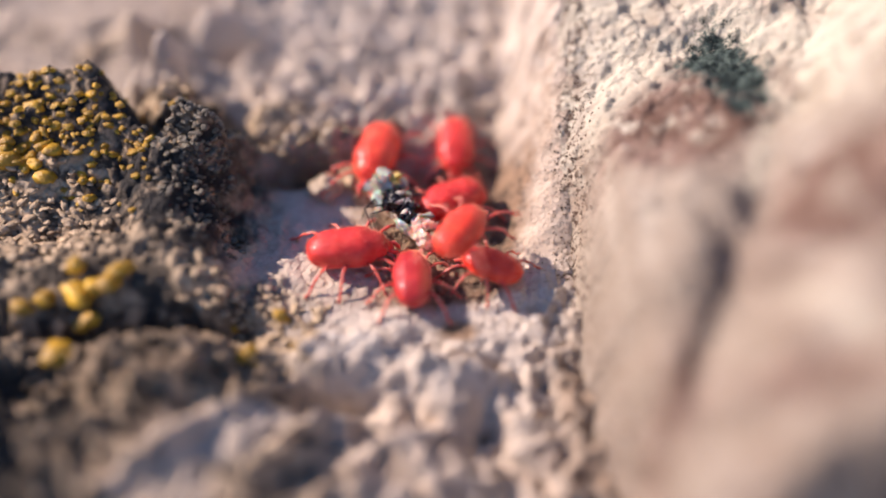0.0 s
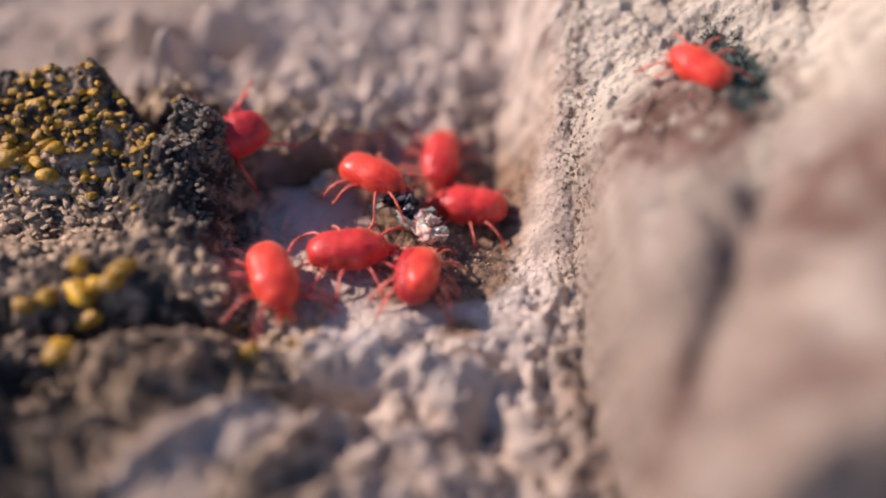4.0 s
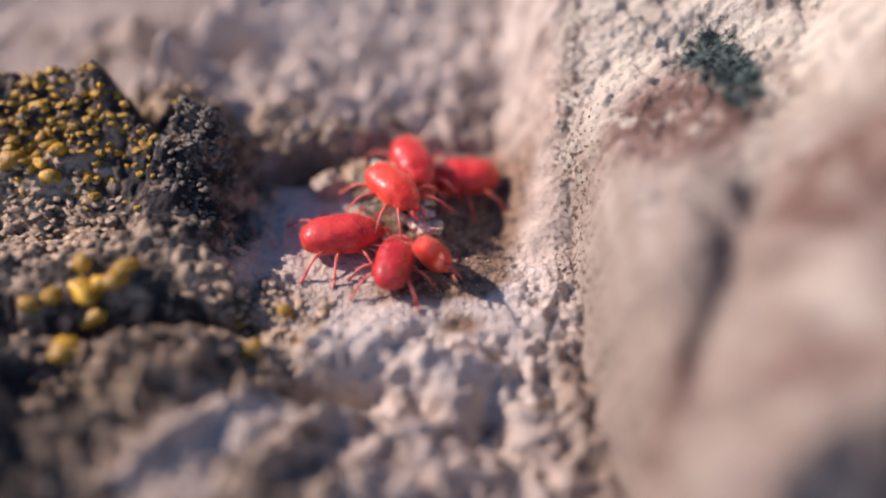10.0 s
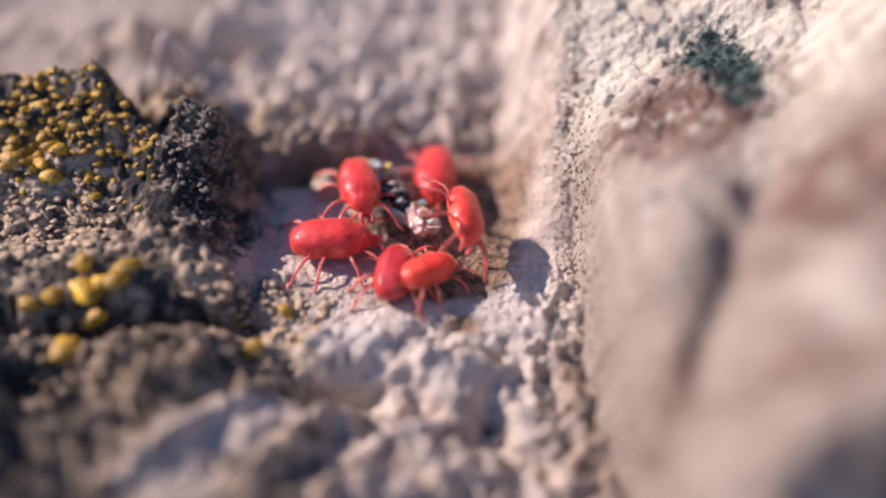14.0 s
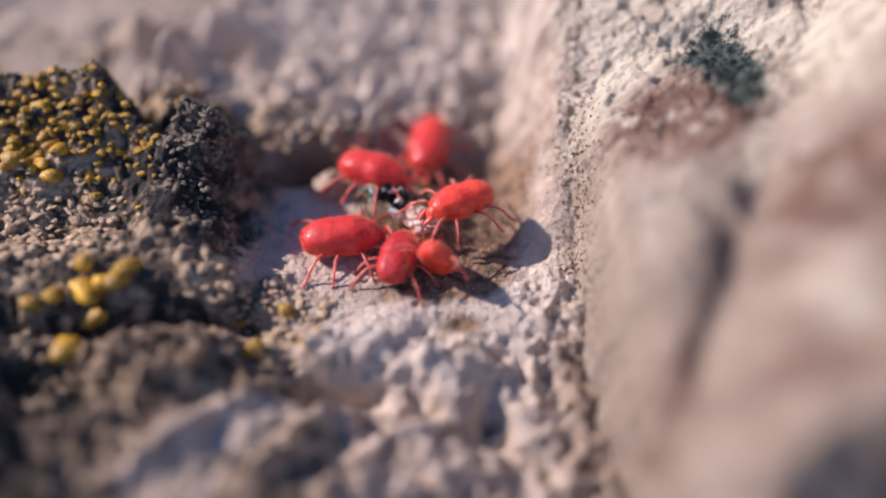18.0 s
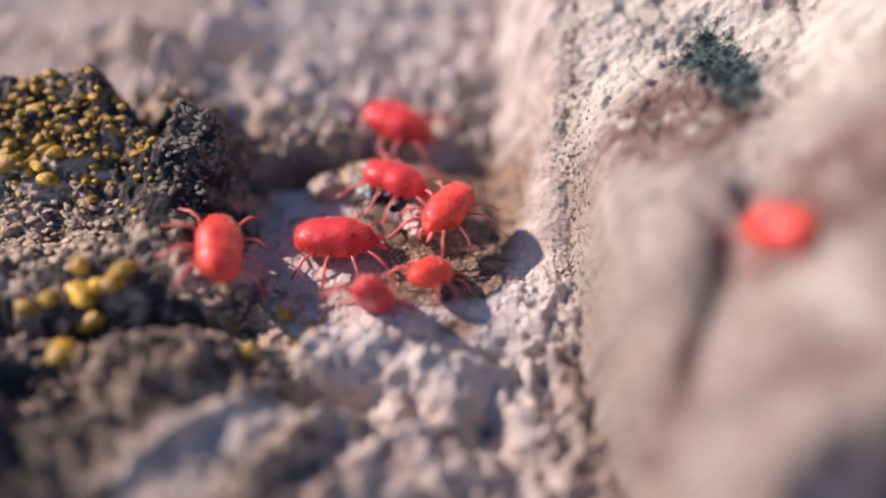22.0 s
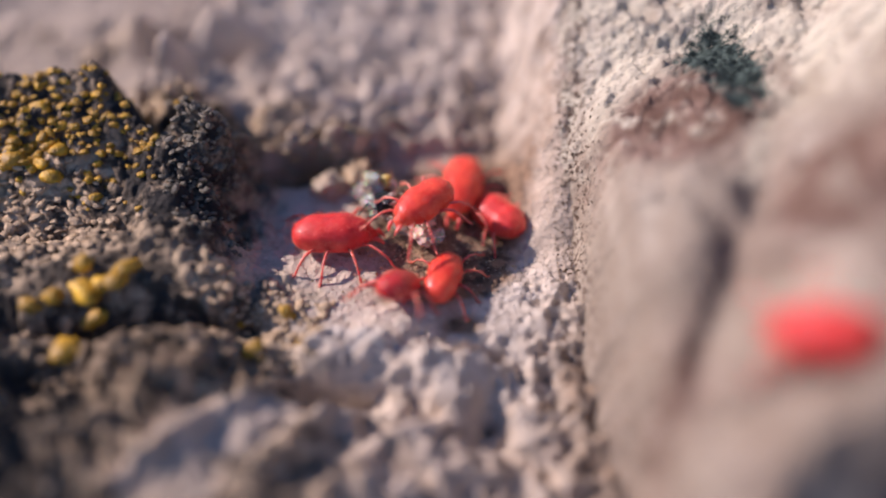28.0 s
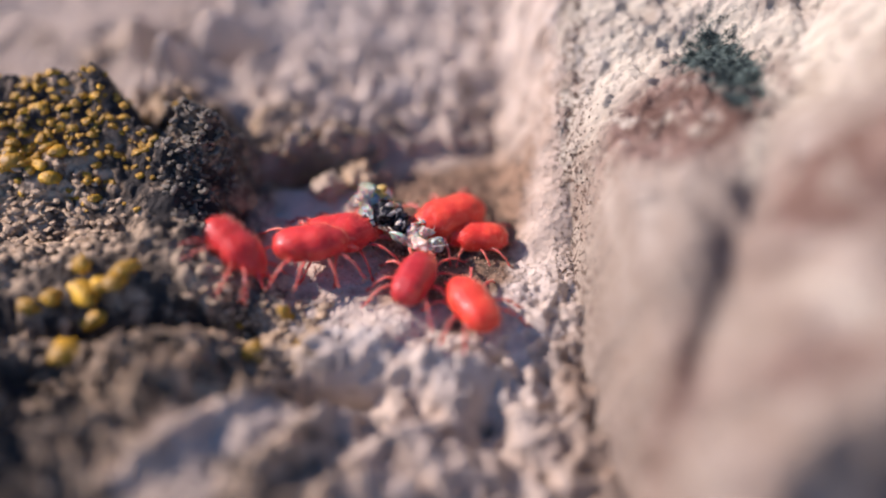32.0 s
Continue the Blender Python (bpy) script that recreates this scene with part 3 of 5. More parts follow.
# --- mites ---
def tube(path, radii, sides=8):
    """A closed round tube through points."""
    verts, faces = [], []
    pts = [Vector(p) for p in path]
    for i, p in enumerate(pts):
        d = (pts[min(i + 1, len(pts) - 1)] - pts[max(i - 1, 0)]).normalized()
        a = d.cross(Vector((0.13, 0.27, 1))).normalized()
        b = d.cross(a)
        for k in range(sides):
            t = 2 * math.pi * k / sides
            verts.append(p + (a * math.cos(t) + b * math.sin(t)) * radii[i])
    for i in range(len(pts) - 1):
        for k in range(sides):
            q = (k + 1) % sides
            faces.append((i * sides + k, i * sides + q, (i + 1) * sides + q, (i + 1) * sides + k))
    faces.append(tuple(range(sides))[::-1])
    faces.append(tuple(range((len(pts) - 1) * sides, len(pts) * sides)))
    return verts, faces


def merge(chunks):
    verts, faces = [], []
    for v, f in chunks:
        k = len(verts)
        verts += list(v)
        faces += [tuple(i + k for i in q) for q in f]
    return verts, faces


def hair(root, way, length, width):
    side = way.cross(Vector((0.3, 0.5, 0.8))).normalized() * width
    other = way.cross(side).normalized() * width
    tip = root + way * length
    return [root + side, root - side * 0.5 + other * 0.87, root - side * 0.5 - other * 0.87, tip], [(0, 1, 3), (1, 2, 3), (2, 0, 3)]


def body_point(u, a, size, seed):
    """A point of the plump, blunt body; u runs from tail to head, a round it."""
    long, wide, tall = 0.79 * size, 0.42 * size, 0.36 * size
    x = -math.cos(math.pi * u)
    r = (1 - abs(x) ** 3.1) ** 0.43 * (1.0 - 0.13 * max(x - 0.2, 0) - 0.05 * max(-x - 0.4, 0))
    shoulder = 1 + 0.05 * math.exp(-((x - 0.35) / 0.25) ** 2) - 0.06 * math.exp(-((x - 0.62) / 0.12) ** 2) - 0.03 * math.exp(-((x + 0.15) / 0.1) ** 2)
    c, s = math.cos(a), math.sin(a)
    y = wide * r * shoulder * math.copysign(abs(c) ** 0.85, c)
    z = tall * r * shoulder * math.copysign(abs(s) ** 0.85, s) * (1.0 if s > 0 else 0.75)
    p = Vector((long * x, y, z))
    q = p / size
    lump = 0.038 * noise.noise(q * 3.6 + Vector((seed, 0, 0))) + 0.034 * noise.noise(q * 10 + Vector((0, seed, 0)))
    return p * (1 + lump * (1 if s > -0.3 else 0.3)) + Vector((0, 0, 0.33 * size))


def mite_body(size, seed):
    rings, sides = 30, 32
    verts = [body_point(0, 0, size, seed)]
    for i in range(1, rings):
        verts += [body_point(i / rings, 2 * math.pi * k / sides, size, seed) for k in range(sides)]
    verts.append(body_point(1, 0, size, seed))
    faces = [(0, 1 + (k + 1) % sides, 1 + k) for k in range(sides)]
    for i in range(rings - 2):
        for k in range(sides):
            a, q = 1 + i * sides, (k + 1) % sides
            faces.append((a + k, a + q, a + sides + q, a + sides + k))
    a = 1 + (rings - 2) * sides
    faces += [(a + k, a + (k + 1) % sides, len(verts) - 1) for k in range(sides)]
    return [v * MM for v in verts], faces


def mite_setae(size, seed, rng, count):
    chunks = []
    centre = Vector((0, 0, 0.31 * size))
    for i in range(count):
        u, a = rng.uniform(0.06, 0.95), rng.uniform(-0.5, math.pi + 0.5)
        p = body_point(u, a, size, seed)
        q = p - centre
        way = Vector((q.x / 0.64, q.y / 0.172, q.z / 0.116)).normalized() + Vector((rng.uniform(-1, 1) - 0.5, rng.uniform(-1, 1), rng.uniform(-1, 1))) * 0.22
        chunks.append(hair(p * MM, way.normalized(), rng.uniform(0.030, 0.070) * MM, 0.0027 * MM))
    return merge(chunks)


def mite_leg(size, reach, droop, rng, hip):
    """A leg of six joints in its own space: it leaves the hip along +x, rises to the knee and comes down to the foot."""
    k = size * reach
    joints = [(0, 0, 0, .050), (.16, 0, .07, .060), (.36, 0, .17, .052), (.60, 0, .16, .050), (.84, .02, .02, .042), (1.02, .02, -hip / k * 0.72 * droop, .036), (1.13, .02, -hip / k * droop, .040), (1.20, .02, -hip / k * droop - 0.01, .018)]
    path, radii = [], []
    for i in range(len(joints) - 1):
        a, b = joints[i], joints[i + 1]
        for f, w in ((0, 0.80), (0.35, 1.05), (0.75, 1.08)):
            path.append(Vector([(a[j] + (b[j] - a[j]) * f) * k for j in range(3)]) * MM)
            radii.append((a[3] + (b[3] - a[3]) * f) * w * 0.58 * size * MM)
    path.append(Vector([c * k for c in joints[-1][:3]]) * MM)
    radii.append(0.010 * size * MM)
    chunks = [tube(path, radii, 8)]
    for i in range(170):
        j = rng.randrange(2, len(path) - 1)
        way = Vector((rng.uniform(0.1, 0.9), rng.uniform(-1, 1), rng.uniform(-0.7, 1))).normalized()
        chunks.append(hair(path[j] + way * radii[j] * 0.8, way, rng.uniform(0.03, 0.06) * MM, 0.005 * MM))
    return merge(chunks)


LEG_PLAN = [  # along the body, to the side, direction, reach, share of height
    (0.46, 0.20, 38, 1.12, 1.0), (0.30, 0.27, 72, 0.92, 1.0), (-0.02, 0.28, 112, 0.92, 1.0), (-0.22, 0.26, 142, 1.08, 1.0)]


def mite(name, tone, label, size, seed):
    rng = random.Random(seed)
    base = new(name)
    base.empty_display_size = 0.0005
    part_of("body", mesh_from("body", *mite_body(size, seed * 1.7)), RED[tone], base)
    part_of("setae", mesh_from("setae", *mite_setae(size, seed * 1.7, rng, 1300 if tone == "orange" else 1700)), BRISTLE, base, "short pale velvet bristles", smooth=False)
    head_v, head_f = tube([Vector((x, 0, z)) * size * MM for x, z in ((0.60, 0.31), (0.72, 0.29), (0.82, 0.24), (0.88, 0.19))], [r * size * MM for r in (0.20, 0.17, 0.11, 0.03)], 12)
    part_of("head", mesh_from("head", head_v, head_f), RED[tone], base)
    for side in (1, -1):
        v, f = tube([Vector((x, side * y, z)) * size * MM for x, y, z in ((0.76, 0.09, 0.27), (0.90, 0.13, 0.26), (0.99, 0.11, 0.17), (1.02, 0.09, 0.09))], [r * size * MM for r in (0.045, 0.05, 0.042, 0.014)], 7)
        part_of("palp", mesh_from("palp", v, f), LIMB, base)
        bm = bmesh.new()
        bmesh.ops.create_icosphere(bm, subdivisions=1, radius=0.022 * size * MM, matrix=Matrix.Translation(Vector((0.50, side * 0.25, 0.46)) * size * MM))
        part("eye", bm, EYE, base, "tiny dark eye")
    for i, (x, y, way, reach, droop) in enumerate(LEG_PLAN):
        for side in (1, -1):
            hip = 0.21 * size
            at = Matrix.Translation(Vector((x * size, side * y * size, hip)) * MM) @ pose(0, 0, 0, 0, 0, side * (way + rng.uniform(-7, 7)))
            leg = part_of("leg", mesh_from("leg", *mite_leg(size, reach * rng.uniform(0.90, 1.06) * 0.76, droop, rng, hip)), LIMB, base, at=at)
            LEGS.setdefault(name, []).append((leg, at, i, side))
    tagged(base, label, "mite", "red mites round the dead insect")
    MITES[name] = base
    return base


MITES, LEGS = {}, {}


for key, tone, label, size, seed in (
    ("left_feeder", "red", "plump red velvet mite feeding on the insect", 0.99, 3),
    ("dark_feeder", "crimson", "dark crimson velvet mite crouched at the insect", 0.84, 5),
    ("small_feeder", "orange", "small orange-red mite with its tail raised", 0.76, 8),
    ("orange_feeder", "orange", "bright orange velvet mite climbing over the insect", 0.87, 12),
    ("top_feeder", "red", "red velvet mite with white-tipped bristles, feeding", 0.89, 17),
    ("back_feeder", "red", "red mite that runs between ledge and rock", 0.95, 21),
    ("wanderer", "orange", "orange-red mite wandering over the lichen crust", 1.0, 26),
    ("textured_visitor", "crimson", "large crimson mite with wrinkled back passing by", 1.08, 33),
    ("wall_visitor", "orange", "orange-red mite walking on the rock face", 0.8, 38),
):
    one = mite(key, tone, label, size, seed)
    one.name = "velvet_mite"


# --- the dead insect ---
def ball(bm, centre, radii, turn=(0, 0, 0), rough=0.0, seed=0.0, detail=2):
    m = pose(*[c * MM for c in centre], *turn)
    made = bmesh.ops.create_icosphere(bm, subdivisions=detail, radius=1.0)["verts"]
    for v in made:
        k = 1 + rough * noise.noise(v.co * 1.8 + Vector((seed, seed * 0.7, 0)))
        v.co = m @ Vector([c * r * k * MM for c, r in zip(v.co, radii)])
    return made


def crumpled(wide, deep, fold, seed, m, across=16):
    """A thin crumpled skin with a torn edge; sizes in millimetres."""
    verts, faces = [], []
    n = across + 1
    for side in (1, -1):
        for i in range(n):
            for k in range(n):
                a, r = 2 * math.pi * k / across, i / across
                edge = 1 + 0.45 * noise.noise(Vector((math.cos(a) * 1.3, math.sin(a) * 1.3, seed)))
                x, y = wide * r * edge * math.cos(a), deep * r * edge * math.sin(a)
                q = Vector((x * 3.2, y * 3.2, seed * 1.7))
                z = fold * (1.3 * noise.noise(q) + 0.8 * abs(noise.noise(q * 2.3)) + 0.35 * noise.noise(q * 5.0)) + 0.9 * fold * (1 - r * r) + side * 0.006
                verts.append(m @ (Vector((x, y, z)) * MM))
    for i in range(across):
        for k in range(across):
            a = i * n + k
            faces.append((a, a + n, a + n + 1, a + 1))
            b = a + n * n
            faces.append((b, b + 1, b + n + 1, b + n))
    for k in range(across):
        a = across * n + k
        faces.append((a, a + n * n, a + n * n + 1, a + 1))
    return verts, faces


def dead_insect():
    base = new("dead_insect")
    for i, (x, y, z, rx, ry, rz, a, b, c) in enumerate(((-0.42, 0.03, 0.36, 10, -12, 20, 0.17, 0.22, 0.19), (-0.20, -0.06, 0.40, -12, 8, -26, 0.13, 0.24, 0.20), (0.02, 0.07, 0.36, 8, 14, 30, 0.15, 0.20, 0.20), (0.20, -0.05, 0.31, -6, 22, -14, 0.11, 0.19, 0.16), (0.36, 0.03, 0.25, 12, 30, 8, 0.10, 0.13, 0.12))):
        bm = bmesh.new()
        for v in ball(bm, (x, y, z), (a, b, c), (rx, ry, rz), 0.6, i * 2.3, 4):
            v.co += Vector((1, 0.6, 1)) * 0.05 * MM * noise.noise(v.co * 14000 + Vector((i, 0, 0)))
        part("abdomen_segment", bm, SHELL, base, "broken glossy black segment")
    for i, (x, y, z, rx, ry, rz, a, b) in enumerate(((-0.30, 0.02, 0.50, 20, 50, 10, 0.06, 0.20), (-0.08, 0.02, 0.50, -10, 40, -20, 0.05, 0.17), (0.12, -0.02, 0.42, 15, 60, 15, 0.06, 0.15))):
        part_of("pale_ring", mesh_from("pale_ring", *crumpled(a, b, 0.07, i * 2.1 + 30, mm(x, y, z, rx, ry, rz), 12)), BAND, base, "dusty torn pale ring")
    bm = bmesh.new()
    ball(bm, (-0.62, 0.10, 0.28), (0.17, 0.16, 0.15), (0, 10, 20), 0.4, 4.0, 3)
    part("thorax", bm, SHELL, base, "black thorax with grey dust")
    skins = ((-0.84, 0.00, 0.36, 30, -40, 30, 0.34, 0.26, 0.16), (-0.62, 0.26, 0.40, 60, 10, 70, 0.32, 0.22, 0.14), (-0.96, 0.24, 0.30, -35, 30, 10, 0.28, 0.22, 0.14), (-0.45, -0.24, 0.36, 50, 0, -40, 0.28, 0.16, 0.12), (-0.74, 0.14, 0.52, 10, 35, 15, 0.26, 0.20, 0.16), (-0.20, 0.26, 0.36, -60, 5, 12, 0.30, 0.16, 0.10),
             (0.95, 0.10, 0.24, 15, 40, 20, 0.18, 0.13, 0.08), (0.42, 0.22, 0.30, -45, 10, 60, 0.20, 0.12, 0.08), (0.30, -0.24, 0.26, 55, 10, 10, 0.22, 0.11, 0.08))
    for i, (x, y, z, rx, ry, rz, a, b, fold) in enumerate(skins):
        part_of("empty_skin", mesh_from("empty_skin", *crumpled(a, b, fold, i * 3.1, mm(x, y, z, rx, ry, rz))), FILM, base, "crumpled see-through cast skin", smooth=i % 3 != 0)
    for i, (x, y, z, rx, ry, rz, a, b, c) in enumerate(((0.52, -0.04, 0.26, -20, 25, -35, 0.20, 0.16, 0.12), (0.76, -0.12, 0.26, 30, 10, -10, 0.22, 0.15, 0.12), (0.62, 0.14, 0.32, 10, -15, 25, 0.16, 0.11, 0.10), (0.92, -0.02, 0.22, 30, 15, 70, 0.15, 0.11, 0.09), (0.40, 0.10, 0.36, 30, 15, 70, 0.11, 0.08, 0.07))):
        bm = bmesh.new()
        for v in ball(bm, (x, y, z), (a, b, c), (rx, ry, rz), 0.6, i * 3.1 + 18, 4):
            v.co += Vector((0.6, 0.8, 1)) * 0.03 * MM * noise.noise(v.co * 9000 + Vector((0, i, 3)))
        part("soft_tissue", bm, JELLY, base, "wet tan tissue")
    for i, (x, y, z, r) in enumerate(((-0.62, 0.28, 0.60, 0.11), (-0.52, 0.20, 0.60, 0.07), (-0.70, 0.38, 0.56, 0.07), (-0.80, 0.12, 0.66, 0.05), (-0.58, 0.34, 0.68, 0.05))):
        bm = bmesh.new()
        ball(bm, (x, y, z), (r, r * 0.8, r * 0.7), (0, 0, 30), 0.8, i * 5.0, 3)
        part("yellow_crumb", bm, AMBER, base, "amber yellow crumb")
    rng = random.Random(4)
    for i in range(14):
        x, y = rng.uniform(-0.5, 0.9), rng.uniform(-0.2, 0.2)
        pts = [Vector((x, y, 0.3))]
        for _ in range(3):
            pts.append(pts[-1] + Vector((rng.uniform(-0.16, 0.16), rng.uniform(-0.16, 0.16), rng.uniform(-0.02, 0.13))))
        part_of("torn_fibre", mesh_from("torn_fibre", *tube([p * MM for p in pts], [0.016 * MM, 0.014 * MM, 0.011 * MM, 0.004 * MM], 6)), BAND, base, "thin pale torn fibre")
    for i in range(6):
        side = 1 if i % 2 else -1
        x = -0.55 + 0.18 * (i // 2)
        pts = [Vector((x, side * 0.14, 0.28)), Vector((x + rng.uniform(-.1, .1), side * 0.34, 0.46)), Vector((x + rng.uniform(-.2, .2), side * 0.55, 0.30)), Vector((x + rng.uniform(-.25, .25), side * 0.68, 0.12))]
        part_of("insect_leg", mesh_from("insect_leg", *tube([p * MM for p in pts], [0.022 * MM, 0.020 * MM, 0.015 * MM, 0.008 * MM], 6)), SHELL, base, "thin folded leg")
    tagged(base, "dead black insect with crumpled clear skin and amber crumbs", "dead insect")
    return base


CARCASS = dead_insect()


# --- lichen beads, grains and grit ---
BEAD = 0.12


def bead_mesh(name, seed, flat, material):
    bm = bmesh.new()
    made = bmesh.ops.create_icosphere(bm, subdivisions=2, radius=1.0)["verts"]
    for v in made:
        k = 1 + 0.4 * noise.noise(v.co * 1.4 + Vector((seed, 0, seed))) + 0.22 * noise.noise(v.co * 3.4 + Vector((0, seed, 0)))
        v.co = Vector((v.co.x, v.co.y, v.co.z * flat)) * k
    bmesh.ops.delete(bm, geom=[v for v in bm.verts if v.co.z < -0.55 * flat], context="VERTS")
    me = bpy.data.meshes.new(name)
    bm.to_mesh(me)
    bm.free()
    me.materials.append(material)
    me.polygons.foreach_set("use_smooth", [True] * len(me.polygons))
    me.transform(Matrix.Scale(BEAD * MM, 4))
    return me


def ground_at(x, y):
    return height_at("ground", x, y)


def face_at(x, y):
    return height_at("wall_east", x, y)


def patch(name, label, category, cx, cy, piece, meshes, spots, rng):
    """A lichen patch whose beads are pieces of their own."""
    base = new(name)
    cx, cy = onto(cx, cy)
    z0 = ground_at(cx, cy)
    base.matrix_basis = mm(cx, cy, z0)
    for x, y, r in spots:
        x, y = onto(x, y)
        ob = new(piece, rng.choice(meshes))
        ob.parent = base
        ob.matrix_basis = mm(x - cx, y - cy, ground_at(x, y) + r * 0.30 - z0, rng.uniform(-25, 25), rng.uniform(-25, 25), rng.gauss(0, 40) + rng.choice((0, 180))) @ Matrix.Diagonal((r / BEAD * rng.uniform(1.0, 1.8), r / BEAD * rng.uniform(0.75, 1.15), r / BEAD, 1))
    return tagged(base, label, category)


rng = random.Random(11)
yellow_beads = [bead_mesh("bead", i * 3.3, 0.75, YELLOW) for i in range(4)]
brown_beads = [bead_mesh("grain", i * 2.2 + 3, 0.6, BROWN) for i in range(4)]
dark_beads = [bead_mesh("grain", i * 1.9 + 5, 0.8, OLIVE) for i in range(4)]
tan_beads = [bead_mesh("grain", i * 2.7 + 1, 0.5, TAN) for i in range(4)]


def scatter(count, cx, cy, rx, ry, turn, low, high):
    c, s = math.cos(radians(turn)), math.sin(radians(turn))
    out = []
    while len(out) < count:
        u, v = rng.gauss(0, 0.5) * rx, rng.gauss(0, 0.5) * ry
        x, y, r = cx + u * c - v * s, cy + u * s + v * c, rng.uniform(low, high)
        if abs(u) < 0.85 * rx and abs(v) < 1.1 * ry and all((x - a) ** 2 + (y - b) ** 2 > (0.75 * (r + q)) ** 2 for a, b, q in out):
            out.append((x, y, r))
    return out


patch("yellow_lichen", "bank of golden yellow lichen beads over crust darkened in the gaps", "lichen", -7.0, 1.6, "bead", yellow_beads, scatter(190, -7.2, 1.9, 2.3, 1.3, -14, 0.035, 0.10) + scatter(24, -8.4, 1.5, 0.8, 0.7, 0, 0.08, 0.17) + [(-7.65, 0.95, 0.2), (-8.4, 1.2, 0.25), (-7.5, 1.35, 0.15)], rng)
patch("yellow_lichen", "cluster of large mustard yellow lichen beads", "lichen", -6.5, -1.6, "bead", yellow_beads, [(-6.5, -1.65, 0.23), (-6.15, -1.6, 0.2), (-6.55, -1.25, 0.21), (-5.9, -1.55, 0.2), (-5.75, -1.3, 0.18), (-7.1, -1.7, 0.2), (-7.5, -1.8, 0.18), (-6.3, -1.9, 0.2)], rng)
patch("yellow_lichen", "single rounded yellow lichen lump on crust", "lichen", -6.7, -2.6, "bead", yellow_beads, [(-6.7, -2.6, 0.24), (-6.5, -2.7, 0.14)], rng)
patch("yellow_lichen", "few small greenish yellow lichen beads", "lichen", -3.1, -1.9, "bead", yellow_beads, [(-2.9, -1.66, 0.12), (-2.78, -1.7, 0.08), (-3.42, -2.5, 0.16), (-3.3, -2.62, 0.1), (-3.75, -1.75, 0.09), (-2.6, -2.4, 0.08)], rng)
patch("grey_lichen", "low grey-brown lichen grains in rows", "lichen", -5.5, -0.5, "grain", tan_beads, scatter(230, -8.0, 0.2, 2.1, 1.1, -16, 0.04, 0.11), rng)
patch("dark_lichen", "dark olive lichen grains on the bank's shaded flank", "lichen", -4.6, 0.6, "grain", dark_beads, scatter(150, -4.7, 0.7, 0.8, 1.3, 20, 0.03, 0.075), rng)
patch("dark_lichen", "upright clump of dark olive lichen beads", "lichen", -4.9, 2.0, "grain", dark_beads, scatter(120, -4.95, 2.2, 0.9, 1.0, -40, 0.03, 0.08) + scatter(90, -4.35, 1.5, 0.5, 0.7, -30, 0.03, 0.08), rng)
patch("brown_lichen", "brown lichen grains along the edge of the shelf", "lichen", -2.6, 2.5, "grain", brown_beads, scatter(70, -2.6, 2.55, 1.5, 0.35, 5, 0.05, 0.12), rng)
patch("grey_lichen", "small tan lichen grains at the crust's edge", "lichen", -3.2, -1.6, "grain", tan_beads, scatter(90, -3.4, -1.8, 1.5, 0.7, -15, 0.05, 0.11), rng)
patch("grey_lichen", "coarse brown lichen grains at the near edge", "lichen", -5.0, -3.0, "grain", brown_beads, scatter(120, -5.2, -2.9, 2.4, 0.6, 0, 0.05, 0.13), rng)


def pebble(label, x, y, r, seed, stuff=None):
    x, y = onto(x, y)
    bm = bmesh.new()
    for v in ball(bm, (0, 0, 0), (r, r * 0.8, r * 0.75), (0, 0, seed * 40), 0.45, seed, 4):
        v.co *= 1 + 0.16 * noise.noise(v.co * 6000) + 0.08 * noise.noise(v.co * 14000)
    me = bpy.data.meshes.new("pebble")
    bm.to_mesh(me)
    bm.free()
    me.materials.append(stuff or PALE)
    me.polygons.foreach_set("use_smooth", [True] * len(me.polygons))
    ob = new("sand_grain", me)
    ob.matrix_basis = mm(x, y, ground_at(x, y) + r * 0.35)
    tagged(ob, label, "grain", "loose grains behind the insect")


pebble("pale cream sand grain lying on the ledge", -2.35, 1.75, 0.36, 1.0)
pebble("pale cream sand grain lying on the ledge", -2.75, 2.05, 0.20, 2.0)
pebble("dull tan sand grain beside the insect", -1.75, 2.05, 0.38, 3.0, TAN)
pebble("pale grey sand grain beside the insect", -1.25, 2.35, 0.24, 4.0)
pebble("small tan sand grain beside the insect", -1.6, 1.55, 0.17, 5.0, TAN)


def grit(name, label, count, place, low, high, material):
    """Countless tiny grains as one mesh."""
    verts, faces = [], []
    for _ in range(count):
        x, y, z = place()
        r = rng.uniform(low, high)
        k = len(verts)
        turn = Euler((rng.uniform(0, 6), rng.uniform(0, 6), rng.uniform(0, 6))).to_matrix()
        for p in ((1, 0, 0), (-1, 0, 0), (0, 1, 0), (0, -1, 0), (0, 0, 1), (0, 0, -1)):
            verts.append((Vector((x, y, z)) + turn @ Vector(p) * r * rng.uniform(0.6, 1.2)) * MM)
        faces += [tuple(i + k for i in f) for f in ((0, 2, 4), (2, 1, 4), (1, 3, 4), (3, 0, 4), (2, 0, 5), (1, 2, 5), (3, 1, 5), (0, 3, 5))]
    me = mesh_from(name, verts, faces)
    me.materials.append(material)
    tagged(new(name, me), label, "grit", kind="stuff")


def along_crease():
    y = rng.uniform(-5.5, 6.5)
    x = float(crease_x(np.array([y]))[0]) + rng.gauss(0.2, 0.2)
    x, y = onto(x, y) if y < 0 else (x, y)
    return x, y, max(face_at(x, y), ground_at(x, y)) + 0.005


def on_ledge():
    x, y = rng.gauss(0.3, 1.5), rng.gauss(-1.0, 0.9)
    x, y = onto(min(x, 2.2), y)
    return x, y, ground_at(x, y) + 0.006


